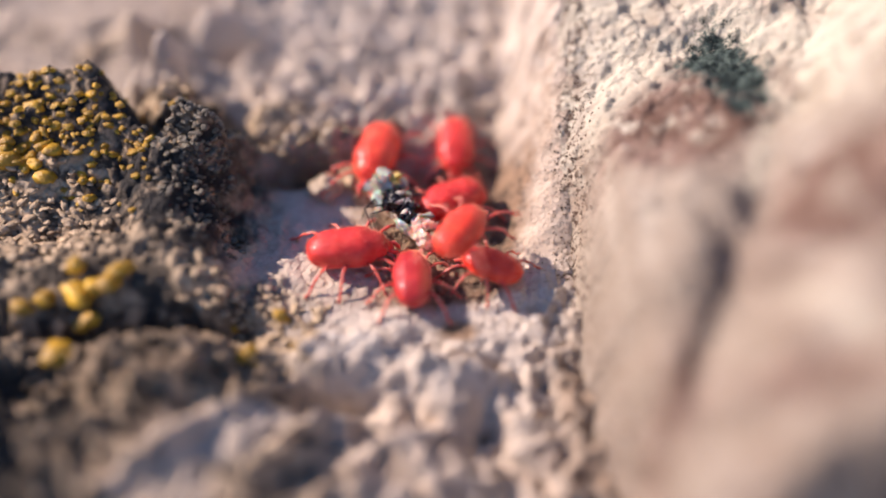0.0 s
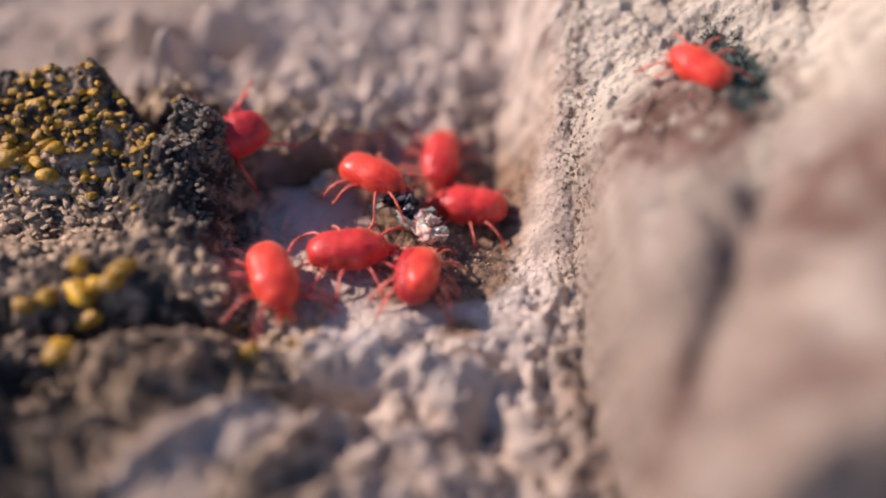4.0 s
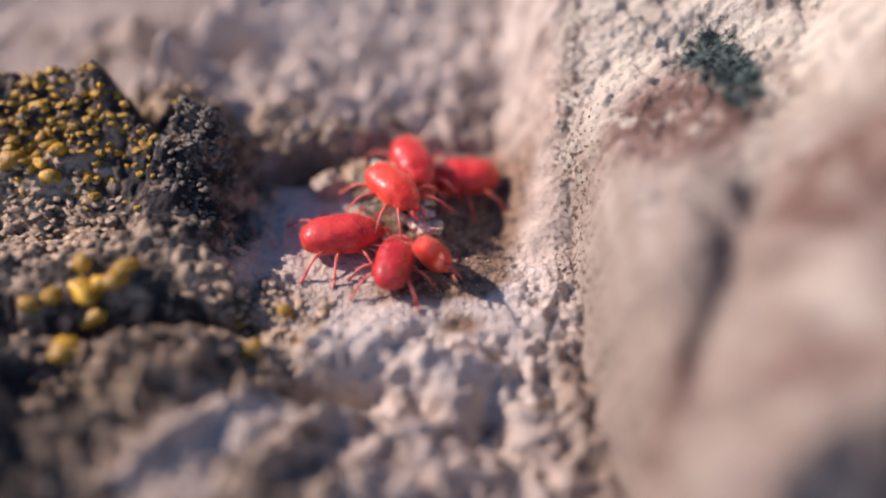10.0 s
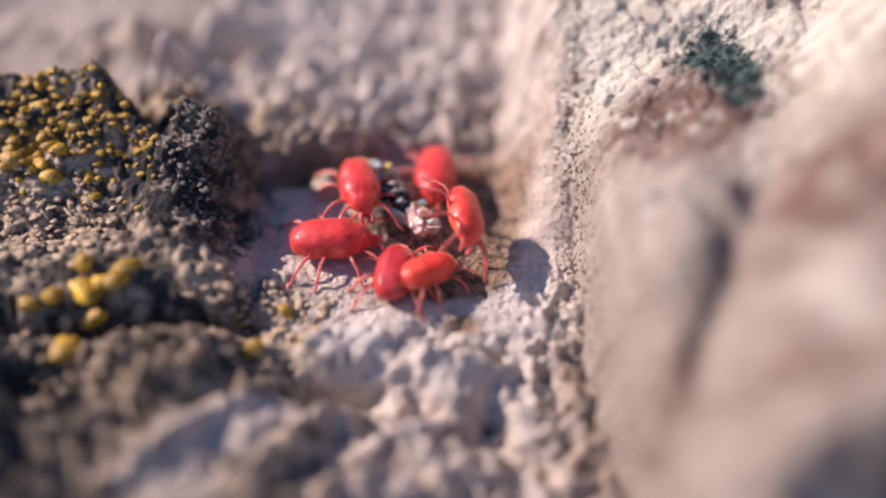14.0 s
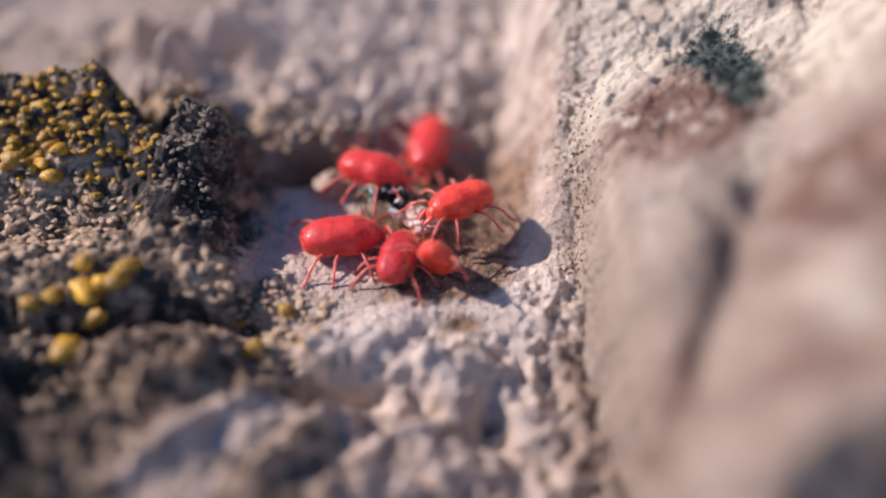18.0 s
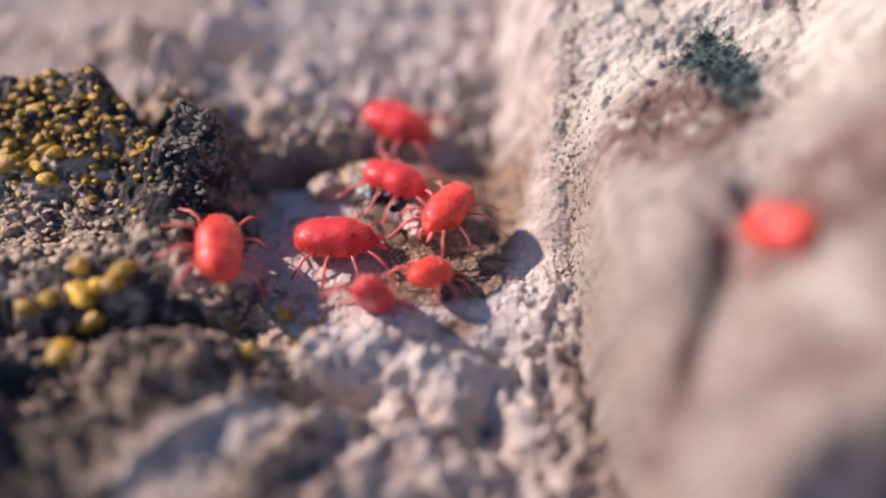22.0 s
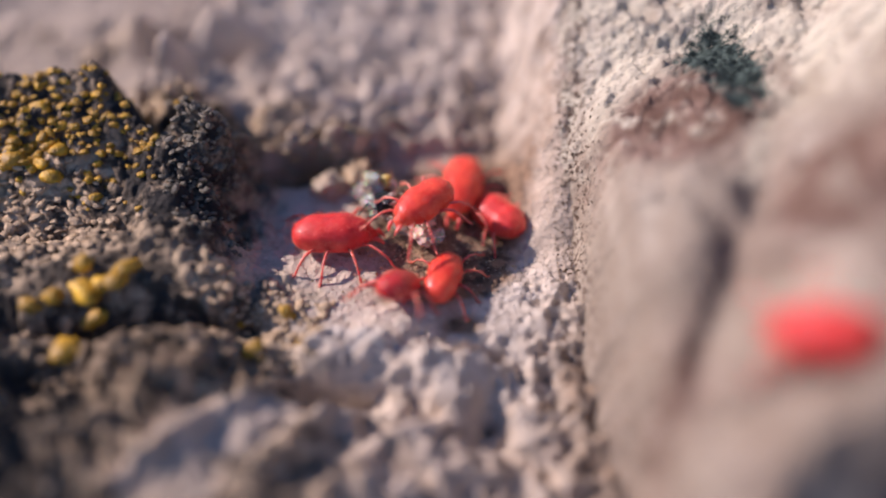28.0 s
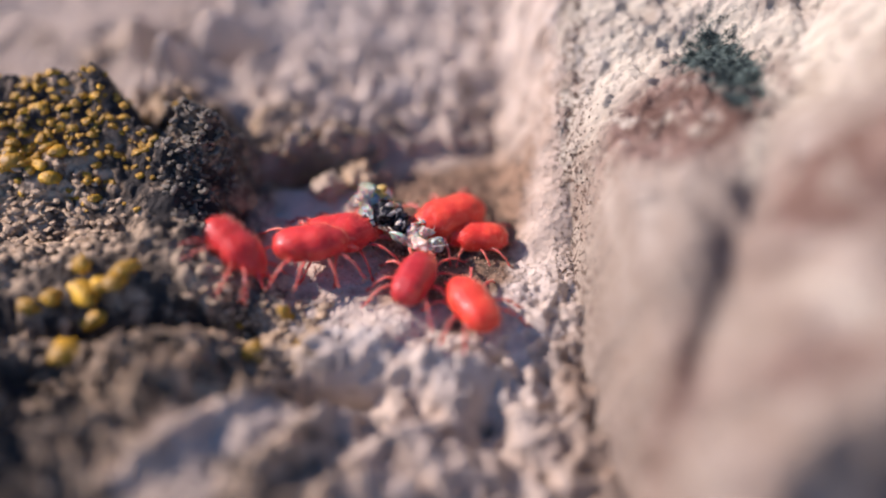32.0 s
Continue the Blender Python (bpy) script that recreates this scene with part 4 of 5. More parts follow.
def under_feast():
    x, y = rng.gauss(-0.5, 0.75), rng.gauss(0.5, 0.7)
    return x, y, ground_at(x, y) + 0.008


def mica_flake():
    bm = bmesh.new()
    bmesh.ops.create_cone(bm, cap_ends=True, segments=6, radius1=0.028 * MM, radius2=0.024 * MM, depth=0.012 * MM)
    me = bpy.data.meshes.new("mica_flake")
    bm.to_mesh(me)
    bm.free()
    me.materials.append(CRYSTAL)
    ob = new("mica_flake", me)
    x, y = onto(-4.15, -2.95)
    ob.matrix_basis = Matrix.Translation(Vector((x, y, ground_at(x, y) + 0.02)) * MM) @ Vector((-0.374, -0.19, 0.909)).to_track_quat("Z", "Y").to_matrix().to_4x4()
    tagged(ob, "tiny glinting mica flake in the crust", "mineral flake")


mica_flake()
grit("feeding_crumbs", "tan crumbs and flakes under the feeding mites", 620, under_feast, 0.010, 0.05, TAN)
grit("dark_grit", "dark brown grit caught in the crease", 900, along_crease, 0.010, 0.040, GRIT)
def on_edge():
    y = rng.uniform(-0.8, 6.0)
    x = float(crease_x(np.array([y]))[0]) + rng.gauss(0.14, 0.16)
    return x, y, max(face_at(x, y), ground_at(x, y)) + 0.003


grit("dark_grit", "tiny dark specks on the rock's rounded edge", 1000, on_edge, 0.005, 0.020, GRIT)
grit("dark_grit", "fine dark grit strewn on the ledge", 300, on_ledge, 0.006, 0.018, GRIT)
grit("pale_grit", "fine pale sand strewn on the ledge", 420, on_ledge, 0.010, 0.030, PALE)


# --- what moves ---
def gait(name, rows):
    """Legs stride while their mite travels and fidget while it rests."""
    times = [t for t, _ in rows]
    places = [m.translation.copy() for _, m in rows]
    way = [0.0]
    for a, b in zip(places, places[1:]):
        way.append(way[-1] + (b - a).length / MM)
    keys, t = [], 0.0
    while t < 32.0 - 1e-6:
        keys.append(t)
        v = (np.interp(min(t + 0.2, 32), times, way) - np.interp(max(t - 0.1, 0), times, way)) / 0.3
        t = round(t + (0.1 if v > 1.2 else 0.2 if v > 0.5 else 0.7), 3)
    keys.append(32.0)
    for leg, at, i, side in LEGS[name]:
        out = []
        for t in keys:
            turn = np.interp(t, times, way) / 1.5 * 2 * math.pi + (i % 2) * math.pi + (side > 0) * math.pi + i * 0.3
            v = (np.interp(min(t + 0.2, 32), times, way) - np.interp(max(t - 0.1, 0), times, way)) / 0.3
            big = 20 * min(v / 2.5, 1)
            fidget = 3.5 * math.sin(t * 1.9 + i * 2.1 + side)
            swing, lift = side * big * math.sin(turn) + fidget, big * 0.7 * max(0.0, math.cos(turn)) + 1.5 * math.sin(t * 2.3 + i)
            out.append((t, at @ pose(0, 0, 0, 0, -lift, swing)))
        walk(leg, out)


def motions():
    rows = [
        (0, mm(-1.76, -0.17, 0.01, 0, 0, 8)),
        (1, mm(-1.80, -0.25, 0.01, 0, 1, 8)),
        (2, mm(-1.66, -0.44, -0.00, 0, -0, 8)),
        (3, mm(-1.64, -0.37, -0.00, 0, 0, 5)),
        (3.5, mm(-1.69, -0.31, -0.00, 0, 0, 5)),
        (5.5, mm(-2.00, 0.01, 0.00, 0, 0, 7)),
        (6, mm(-1.99, 0.14, 0.02, 0, 0, 6)),
        (7, mm(-2.04, 0.07, 0.01, 0, 0, 6)),
        (8, mm(-2.00, 0.13, 0.02, 0, 0, 9)),
        (9, mm(-1.98, 0.13, 0.02, 0, 0, 9)),
        (10, mm(-1.97, 0.09, 0.01, 0, 0, 9)),
        (11, mm(-1.97, 0.10, 0.01, 0, 0, 8)),
        (12, mm(-2.02, 0.06, 0.01, 0, 0, 6)),
        (13, mm(-2.14, 0.00, 0.03, 1, 0, 3)),
        (14, mm(-2.17, -0.03, 0.02, 1, 0, 3)),
        (17, mm(-2.00, 0.06, 0.01, 0, 0, 8)),
        (18, mm(-1.99, 0.04, 0.00, 0, 0, 8)),
        (19, mm(-1.98, 0.06, 0.00, 0, 0, 8)),
        (20, mm(-1.96, 0.12, 0.01, 0, 0, 9)),
        (21, mm(-1.84, 0.17, 0.01, 1, 1, 9)),
        (22, mm(-2.05, 0.07, 0.01, 0, 0, 0)),
        (23, mm(-2.00, 0.10, 0.02, 0, 0, 0)),
        (24, mm(-1.98, 0.06, 0.00, 0, 0, 3)),
        (25, mm(-1.98, 0.07, 0.00, 0, 0, 0)),
        (27.5, mm(-2.08, 0.11, 0.03, 0, 0, 1)),
        (28, mm(-2.15, 0.12, 0.03, 0, 0, 3)),
        (29, mm(-2.20, 0.16, 0.04, 0, 0, 5)),
        (30, mm(-2.21, 0.19, 0.04, 0, 0, 6)),
        (31, mm(-2.13, 0.15, 0.03, 0, 0, 7)),
        (32, mm(-2.01, 0.13, 0.02, 0, 0, 9)),
    ]
    walk(MITES['left_feeder'], rows)
    gait('left_feeder', rows)
    rows = [
        (0, mm(-0.51, -0.91, 0.01, 0, 1, 95)),
        (1, mm(-0.43, -0.69, 0.00, -0, 1, 95)),
        (2, mm(-0.45, -0.76, 0.01, -0, 1, 93)),
        (3, mm(-0.35, -0.77, 0.00, 0, 1, 93)),
        (3.5, mm(-0.45, -0.83, 0.00, -0, 1, 91)),
        (5.5, mm(-0.58, -0.91, 0.01, -0, 1, 88)),
        (6, mm(-0.68, -0.70, 0.00, -1, 1, 84)),
        (7, mm(-0.79, -0.80, 0.01, -0, 1, 83)),
        (8, mm(-0.93, -0.55, 0.01, -0, 1, 81)),
        (9, mm(-0.96, -0.56, 0.01, -0, 1, 81)),
        (10, mm(-0.91, -0.63, 0.02, -0, 1, 81)),
        (11, mm(-0.90, -0.64, 0.02, -0, 1, 81)),
        (12, mm(-0.87, -0.71, 0.01, -0, 1, 80)),
        (13, mm(-0.94, -0.74, 0.01, -1, 1, 82)),
        (14, mm(-0.91, -0.87, 0.00, -0, 1, 82)),
        (17, mm(-0.89, -0.62, 0.02, -0, 1, 77)),
        (18, mm(-0.86, -0.48, 0.01, -0, 1, 76)),
        (19, mm(-0.88, -0.45, 0.01, -0, 1, 74)),
        (20, mm(-0.85, -0.45, 0.01, -0, 0, 71)),
        (21, mm(-0.84, -0.67, 0.01, -0, 1, 77)),
        (21.5, mm(-0.94, -0.90, -0.01, -0, 1, 79)),
        (22, mm(-1.26, -1.78, 0.28, -4, 65, 76)),
        (22.5, mm(-1.23, -1.56, 0.25, -4, 65, 71)),
        (23, mm(-1.16, -1.36, 0.27, -2, 63, 68)),
        (24, mm(-1.05, -1.50, 0.29, -2, 64, 72)),
        (25, mm(-1.03, -1.46, 0.29, -1, 64, 72)),
        (27.5, mm(-0.93, -1.44, 0.16, -1, 40, 73)),
        (28, mm(-0.87, -1.50, 0.16, -1, 40, 73)),
        (28.6, mm(-0.83, -0.79, 0.01, -0, 1, 76)),
        (29, mm(-0.70, -0.84, 0.00, -1, 1, 78)),
        (29.3, mm(-0.62, -0.78, -0.00, -1, 1, 84)),
        (29.6, mm(-0.55, -0.59, 0.01, 0, 1, 91)),
        (30, mm(-0.52, -0.97, 0.02, 0, 1, 95)),
        (31, mm(-0.57, -0.92, 0.01, -0, 1, 93)),
        (31.6, mm(-0.45, -1.03, 0.02, 0, 1, 84)),
        (32, mm(-0.51, -1.03, 0.04, -0, 1, 70)),
    ]
    walk(MITES['dark_feeder'], rows)
    gait('dark_feeder', rows)
    rows = [
        (0, mm(1.00, -0.58, 0.06, 1, 2, 152)),
        (0.3, mm(1.04, -0.66, 0.07, 1, 2, 165)),
        (0.6, mm(0.39, -1.42, -0.02, -0, -1, -159)),
        (0.8, mm(0.11, -1.26, 0.00, 0, -1, 149)),
        (1, mm(-0.25, -1.09, 0.20, 0, -0, 122)),
        (1.3, mm(-0.29, -1.02, 0.20, 0, 0, 118)),
        (1.6, mm(-0.46, -1.05, 0.22, 1, 1, 106)),
        (2, mm(-0.61, -0.70, 0.30, -0, 1, 97)),
        (2.15, mm(-0.76, -1.21, 0.15, 0, 1, 107)),
        (2.3, mm(-0.89, -1.67, 0.07, 2, 3, 114)),
        (2.6, mm(-1.08, -1.57, 0.07, 1, 3, 115)),
        (3, mm(-1.10, -0.51, 0.40, 0, 1, 114)),
        (3.3, mm(-0.43, -1.13, 0.21, 0, 1, 95)),
        (3.5, mm(-0.38, -0.94, 0.20, 0, 1, 88)),
        (5.5, mm(-0.24, -1.06, 0.26, 0, 62, 82)),
        (6, mm(-0.24, -0.83, 0.27, -1, 63, 67)),
        (7, mm(-0.36, -0.88, 0.29, -1, 62, 63)),
        (8, mm(-0.21, -0.62, 0.28, -1, 62, 59)),
        (9, mm(-0.25, -0.62, 0.28, -1, 62, 54)),
        (10, mm(-0.31, -0.74, 0.28, -1, 62, 54)),
        (11, mm(-0.26, -0.79, 0.28, -1, 62, 54)),
        (12, mm(-0.35, -0.90, 0.28, -1, 62, 54)),
        (13, mm(-0.33, -0.85, 0.28, -1, 62, 54)),
        (14, mm(-0.32, -0.93, 0.11, -0, 10, 39)),
        (14.5, mm(-0.25, -0.81, 0.13, -0, 20, 50)),
        (16.5, mm(-0.24, -0.80, 0.28, -1, 62, 67)),
        (17, mm(-0.25, -0.76, 0.28, -1, 62, 67)),
        (18, mm(-0.21, -0.84, 0.27, -1, 63, 67)),
        (19, mm(-0.21, -0.77, 0.29, -1, 62, 63)),
        (20, mm(-0.19, -0.73, 0.30, -1, 62, 63)),
        (21, mm(-0.25, -0.86, 0.27, -1, 63, 63)),
        (22, mm(-0.24, -1.03, 0.14, 0, 30, 59)),
        (23, mm(-0.25, -1.06, 0.14, 0, 30, 59)),
        (24, mm(-0.23, -0.95, 0.14, -0, 30, 61)),
        (25, mm(-0.25, -1.08, 0.14, 0, 30, 59)),
        (27.5, mm(-0.07, -1.21, 0.15, 0, 30, 67)),
        (28, mm(0.01, -0.98, 0.01, 0, -0, 75)),
        (29, mm(0.15, -0.86, -0.02, -0, 0, 86)),
        (29.3, mm(0.24, -0.78, 0.02, -0, 0, 97)),
        (29.6, mm(0.53, -0.47, 0.01, 0, 1, 115)),
        (30, mm(0.67, -0.21, 0.03, 3, 1, 151)),
        (31, mm(0.60, 0.12, -0.04, 3, -0, 173)),
        (31.6, mm(0.60, 0.13, -0.04, 3, -0, 173)),
        (32, mm(0.70, 0.24, -0.10, 3, -0, 177)),
    ]
    walk(MITES['small_feeder'], rows)
    gait('small_feeder', rows)
    rows = [
        (0, mm(0.38, -0.37, 0.71, -1, 1, 60)),
        (0.15, mm(0.44, 0.14, 0.66, -1, 2, 24)),
        (0.3, mm(0.42, 0.75, 0.50, -2, 1, -27)),
        (0.6, mm(0.69, 0.87, 0.45, 0, -1, -70)),
        (1, mm(0.83, 0.80, 0.44, 2, -2, -72)),
        (1.3, mm(0.71, 0.54, 0.47, -1, -2, -66)),
        (1.6, mm(0.90, 0.41, 0.36, 1, -4, -71)),
        (2, mm(0.66, 0.66, 0.47, -18, -2, -84)),
        (2.3, mm(0.74, 1.05, 0.48, -43, 2, -102)),
        (2.45, mm(0.46, 1.15, 0.48, -1, -1, -139)),
        (2.6, mm(-0.23, 0.94, 0.79, 1, -2, 154)),
        (2.8, mm(-0.98, 1.22, 0.81, 0, 0, 92)),
        (3, mm(-1.65, 1.32, 0.60, 0, -0, 23)),
        (3.3, mm(-1.63, 1.39, 0.60, 1, 0, 16)),
        (3.5, mm(-1.54, 1.55, 0.50, 0, 0, -7)),
        (4.5, mm(-1.33, 1.08, 0.50, 0, 0, -34)),
        (5.5, mm(-0.94, 0.75, 0.51, -0, 0, -54)),
        (6, mm(-0.90, 0.85, 0.50, -0, 0, -55)),
        (7, mm(-0.96, 0.81, 0.50, -0, 0, -55)),
        (8, mm(-0.94, 0.99, 0.51, -0, 0, -53)),
        (9, mm(-0.96, 0.91, 0.50, -0, 0, -52)),
        (10, mm(-0.98, 0.97, 0.51, -0, 0, -50)),
        (11, mm(-1.02, 1.06, 0.49, -0, 0, -46)),
        (11.5, mm(-0.77, 0.91, 0.51, -0, 0, -50)),
        (12, mm(-0.87, 0.88, 0.40, -0, 0, -45)),
        (12.5, mm(-1.00, 0.88, 0.40, -0, 1, -40)),
        (12.8, mm(-0.49, 0.95, 0.40, -0, 1, -13)),
        (13, mm(0.09, 0.97, 0.39, -0, 4, -3)),
        (13.3, mm(-0.04, 0.90, 0.49, -1, 3, -26)),
        (13.6, mm(0.04, 0.48, 0.60, -28, -0, -73)),
        (14, mm(0.20, 0.05, 0.68, -50, -2, -83)),
        (14.5, mm(0.20, 0.10, 0.69, -52, -2, -84)),
        (16.5, mm(0.35, 0.10, 0.71, -55, -3, -93)),
        (17, mm(0.64, 0.24, 0.48, -38, -4, -105)),
        (17.5, mm(0.49, 0.62, 0.50, -10, -2, -138)),
        (18, mm(0.34, 0.53, 0.53, 0, -3, -149)),
        (18.5, mm(0.20, 0.55, 0.55, -1, -3, -142)),
        (19, mm(0.29, 0.48, 0.54, -1, -3, -137)),
        (20, mm(0.19, 0.81, 0.56, -3, -2, -123)),
        (21, mm(0.19, 0.59, 0.55, -2, -2, -123)),
        (22, mm(0.16, 0.39, 0.55, -2, -2, -123)),
        (23, mm(0.06, 0.38, 0.57, -2, -2, -115)),
        (24, mm(0.01, 0.46, 0.58, -2, -1, -111)),
        (25, mm(0.00, 0.44, 0.58, -2, -1, -107)),
        (27.5, mm(-0.29, 0.35, 0.60, -1, -1, -128)),
        (28, mm(-0.37, 0.33, 0.70, -1, -1, -133)),
        (28.6, mm(-0.60, 0.60, 0.80, -1, -1, -127)),
        (29, mm(-0.63, -0.20, 0.90, 0, -0, -92)),
        (29.3, mm(-0.57, -0.88, 0.90, -0, -1, -71)),
        (29.45, mm(-0.95, -1.70, 0.45, -2, -3, -63)),
        (29.6, mm(-1.32, -2.45, 0.07, 5, 2, -45)),
        (29.8, mm(-0.14, -1.86, -0.12, -4, 1, -6)),
        (30, mm(1.30, -0.90, 0.08, -1, -1, 42)),
        (30.3, mm(2.37, -1.27, 0.09, -6, -38, 14)),
        (30.6, mm(2.81, 0.43, 0.57, -48, -37, 83)),
        (30.7, mm(2.98, -0.73, 0.79, 39, -49, -44)),
        (30.8, mm(3.07, -2.00, 0.77, 59, -22, -77)),
        (31, mm(3.02, -3.23, 0.58, 57, 18, -96)),
        (31.15, mm(2.74, -3.04, 0.21, 1, 53, -174)),
        (31.3, mm(2.22, -2.42, -0.14, -16, 28, 153)),
        (31.6, mm(0.77, -2.15, -0.18, 1, -4, 170)),
        (31.8, mm(0.64, -1.86, -0.09, 1, -1, 137)),
        (32, mm(0.56, -1.62, -0.05, 1, 1, 119)),
    ]
    walk(MITES['orange_feeder'], rows)
    gait('orange_feeder', rows)
    rows = [
        (0, mm(0.31, 2.98, 0.03, -1, 8, -90)),
        (1, mm(0.21, 3.05, 0.05, -1, 8, -88)),
        (2, mm(-0.01, 2.97, -0.00, -1, 7, -86)),
        (3, mm(0.04, 2.77, 0.00, -2, 6, -96)),
        (3.5, mm(-0.07, 2.70, 0.01, -1, 7, -95)),
        (5.5, mm(0.12, 1.48, 0.14, -3, 1, -98)),
        (6, mm(0.15, 1.38, 0.19, -3, 0, -98)),
        (6.5, mm(0.15, 1.59, 0.16, -2, 1, -97)),
        (7, mm(0.12, 1.30, 0.18, -3, 0, -96)),
        (7.5, mm(-0.21, 1.87, 0.21, -1, 1, -90)),
        (8, mm(-0.41, 2.41, 0.20, 1, 4, -81)),
        (9, mm(-0.57, 2.09, 0.30, 0, 3, -74)),
        (10, mm(-0.59, 1.84, 0.40, -0, 1, -68)),
        (10.5, mm(-0.26, 1.60, 0.40, -1, 1, -73)),
        (11, mm(-0.21, 1.38, 0.40, -2, 1, -72)),
        (11.5, mm(-0.47, 1.46, 0.60, -1, 1, -68)),
        (12, mm(-0.80, 1.22, 0.80, -0, 0, -62)),
        (12.5, mm(-0.55, 1.01, 0.81, -1, 0, -60)),
        (13, mm(-0.81, 0.65, 0.80, -0, 0, -61)),
        (13.3, mm(-1.03, 1.07, 0.59, -0, 0, -67)),
        (13.6, mm(-1.48, 1.20, 0.40, -0, 0, -75)),
        (14, mm(-1.65, 1.11, 0.41, 0, 0, -77)),
        (14.5, mm(-1.79, 0.77, 0.41, -0, 0, -66)),
        (15.5, mm(-1.62, 1.29, 0.40, 0, 0, -45)),
        (16.5, mm(-1.43, 1.56, 0.41, -0, 0, -24)),
        (17, mm(-1.42, 1.56, 0.41, -0, 0, -21)),
        (18, mm(-1.43, 1.58, 0.41, -0, 0, -21)),
        (19, mm(-1.35, 1.54, 0.41, -0, 0, -22)),
        (20, mm(-1.46, 1.66, 0.40, -0, 0, -28)),
        (21, mm(-1.54, 1.66, 0.40, 0, 0, -28)),
        (21.5, mm(-1.33, 1.63, 0.39, -0, 0, -26)),
        (22, mm(-0.90, 1.36, 0.40, -0, 0, -26)),
        (22.25, mm(-0.50, 2.00, 0.31, 1, 2, -49)),
        (22.5, mm(-0.21, 2.11, 0.21, -0, 2, -76)),
        (22.75, mm(0.49, 1.73, -0.07, 1, 2, -113)),
        (23, mm(0.91, 0.81, -0.19, 3, 3, -149)),
        (23.5, mm(1.03, -0.57, 0.07, 2, 0, -164)),
        (24, mm(0.91, -0.43, 0.05, 2, 1, 165)),
        (25, mm(0.77, 0.14, -0.07, 4, -1, -168)),
        (25.5, mm(0.77, -0.23, 0.02, 3, 1, 168)),
        (26.5, mm(1.34, -0.18, -0.05, 1, 3, 143)),
        (27.5, mm(1.63, 0.05, -0.01, -5, 2, 132)),
        (28, mm(1.15, 0.93, -0.20, -8, 5, 129)),
        (28.3, mm(1.10, 1.48, -0.16, -20, 10, 130)),
        (28.6, mm(1.15, 1.68, -0.10, -24, 11, 129)),
        (29, mm(1.12, 1.70, -0.11, -23, 10, 129)),
        (29.3, mm(0.99, 1.60, -0.15, -10, 2, 117)),
        (29.6, mm(0.55, 2.88, 0.02, -6, -5, 116)),
        (30, mm(-0.25, 3.13, 0.29, -8, -1, 173)),
        (30.15, mm(-1.70, 2.56, 0.67, -10, -4, -172)),
        (30.3, mm(-3.38, 2.46, 0.50, -29, -11, -135)),
        (30.45, mm(-4.35, 1.50, 0.35, -26, 23, -106)),
        (30.6, mm(-4.56, -0.40, 0.70, -9, 2, -53)),
        (30.8, mm(-4.27, -0.46, 0.42, -9, 21, -8)),
        (31, mm(-3.73, -0.22, 0.10, -5, 8, -3)),
        (31.5, mm(-3.34, 0.13, 0.00, -1, 5, -4)),
        (31.6, mm(-3.25, 0.01, 0.01, -1, 4, 1)),
        (32, mm(-2.50, -0.39, 0.32, 1, 1, 8)),
    ]
    walk(MITES['top_feeder'], rows)
    gait('top_feeder', rows)
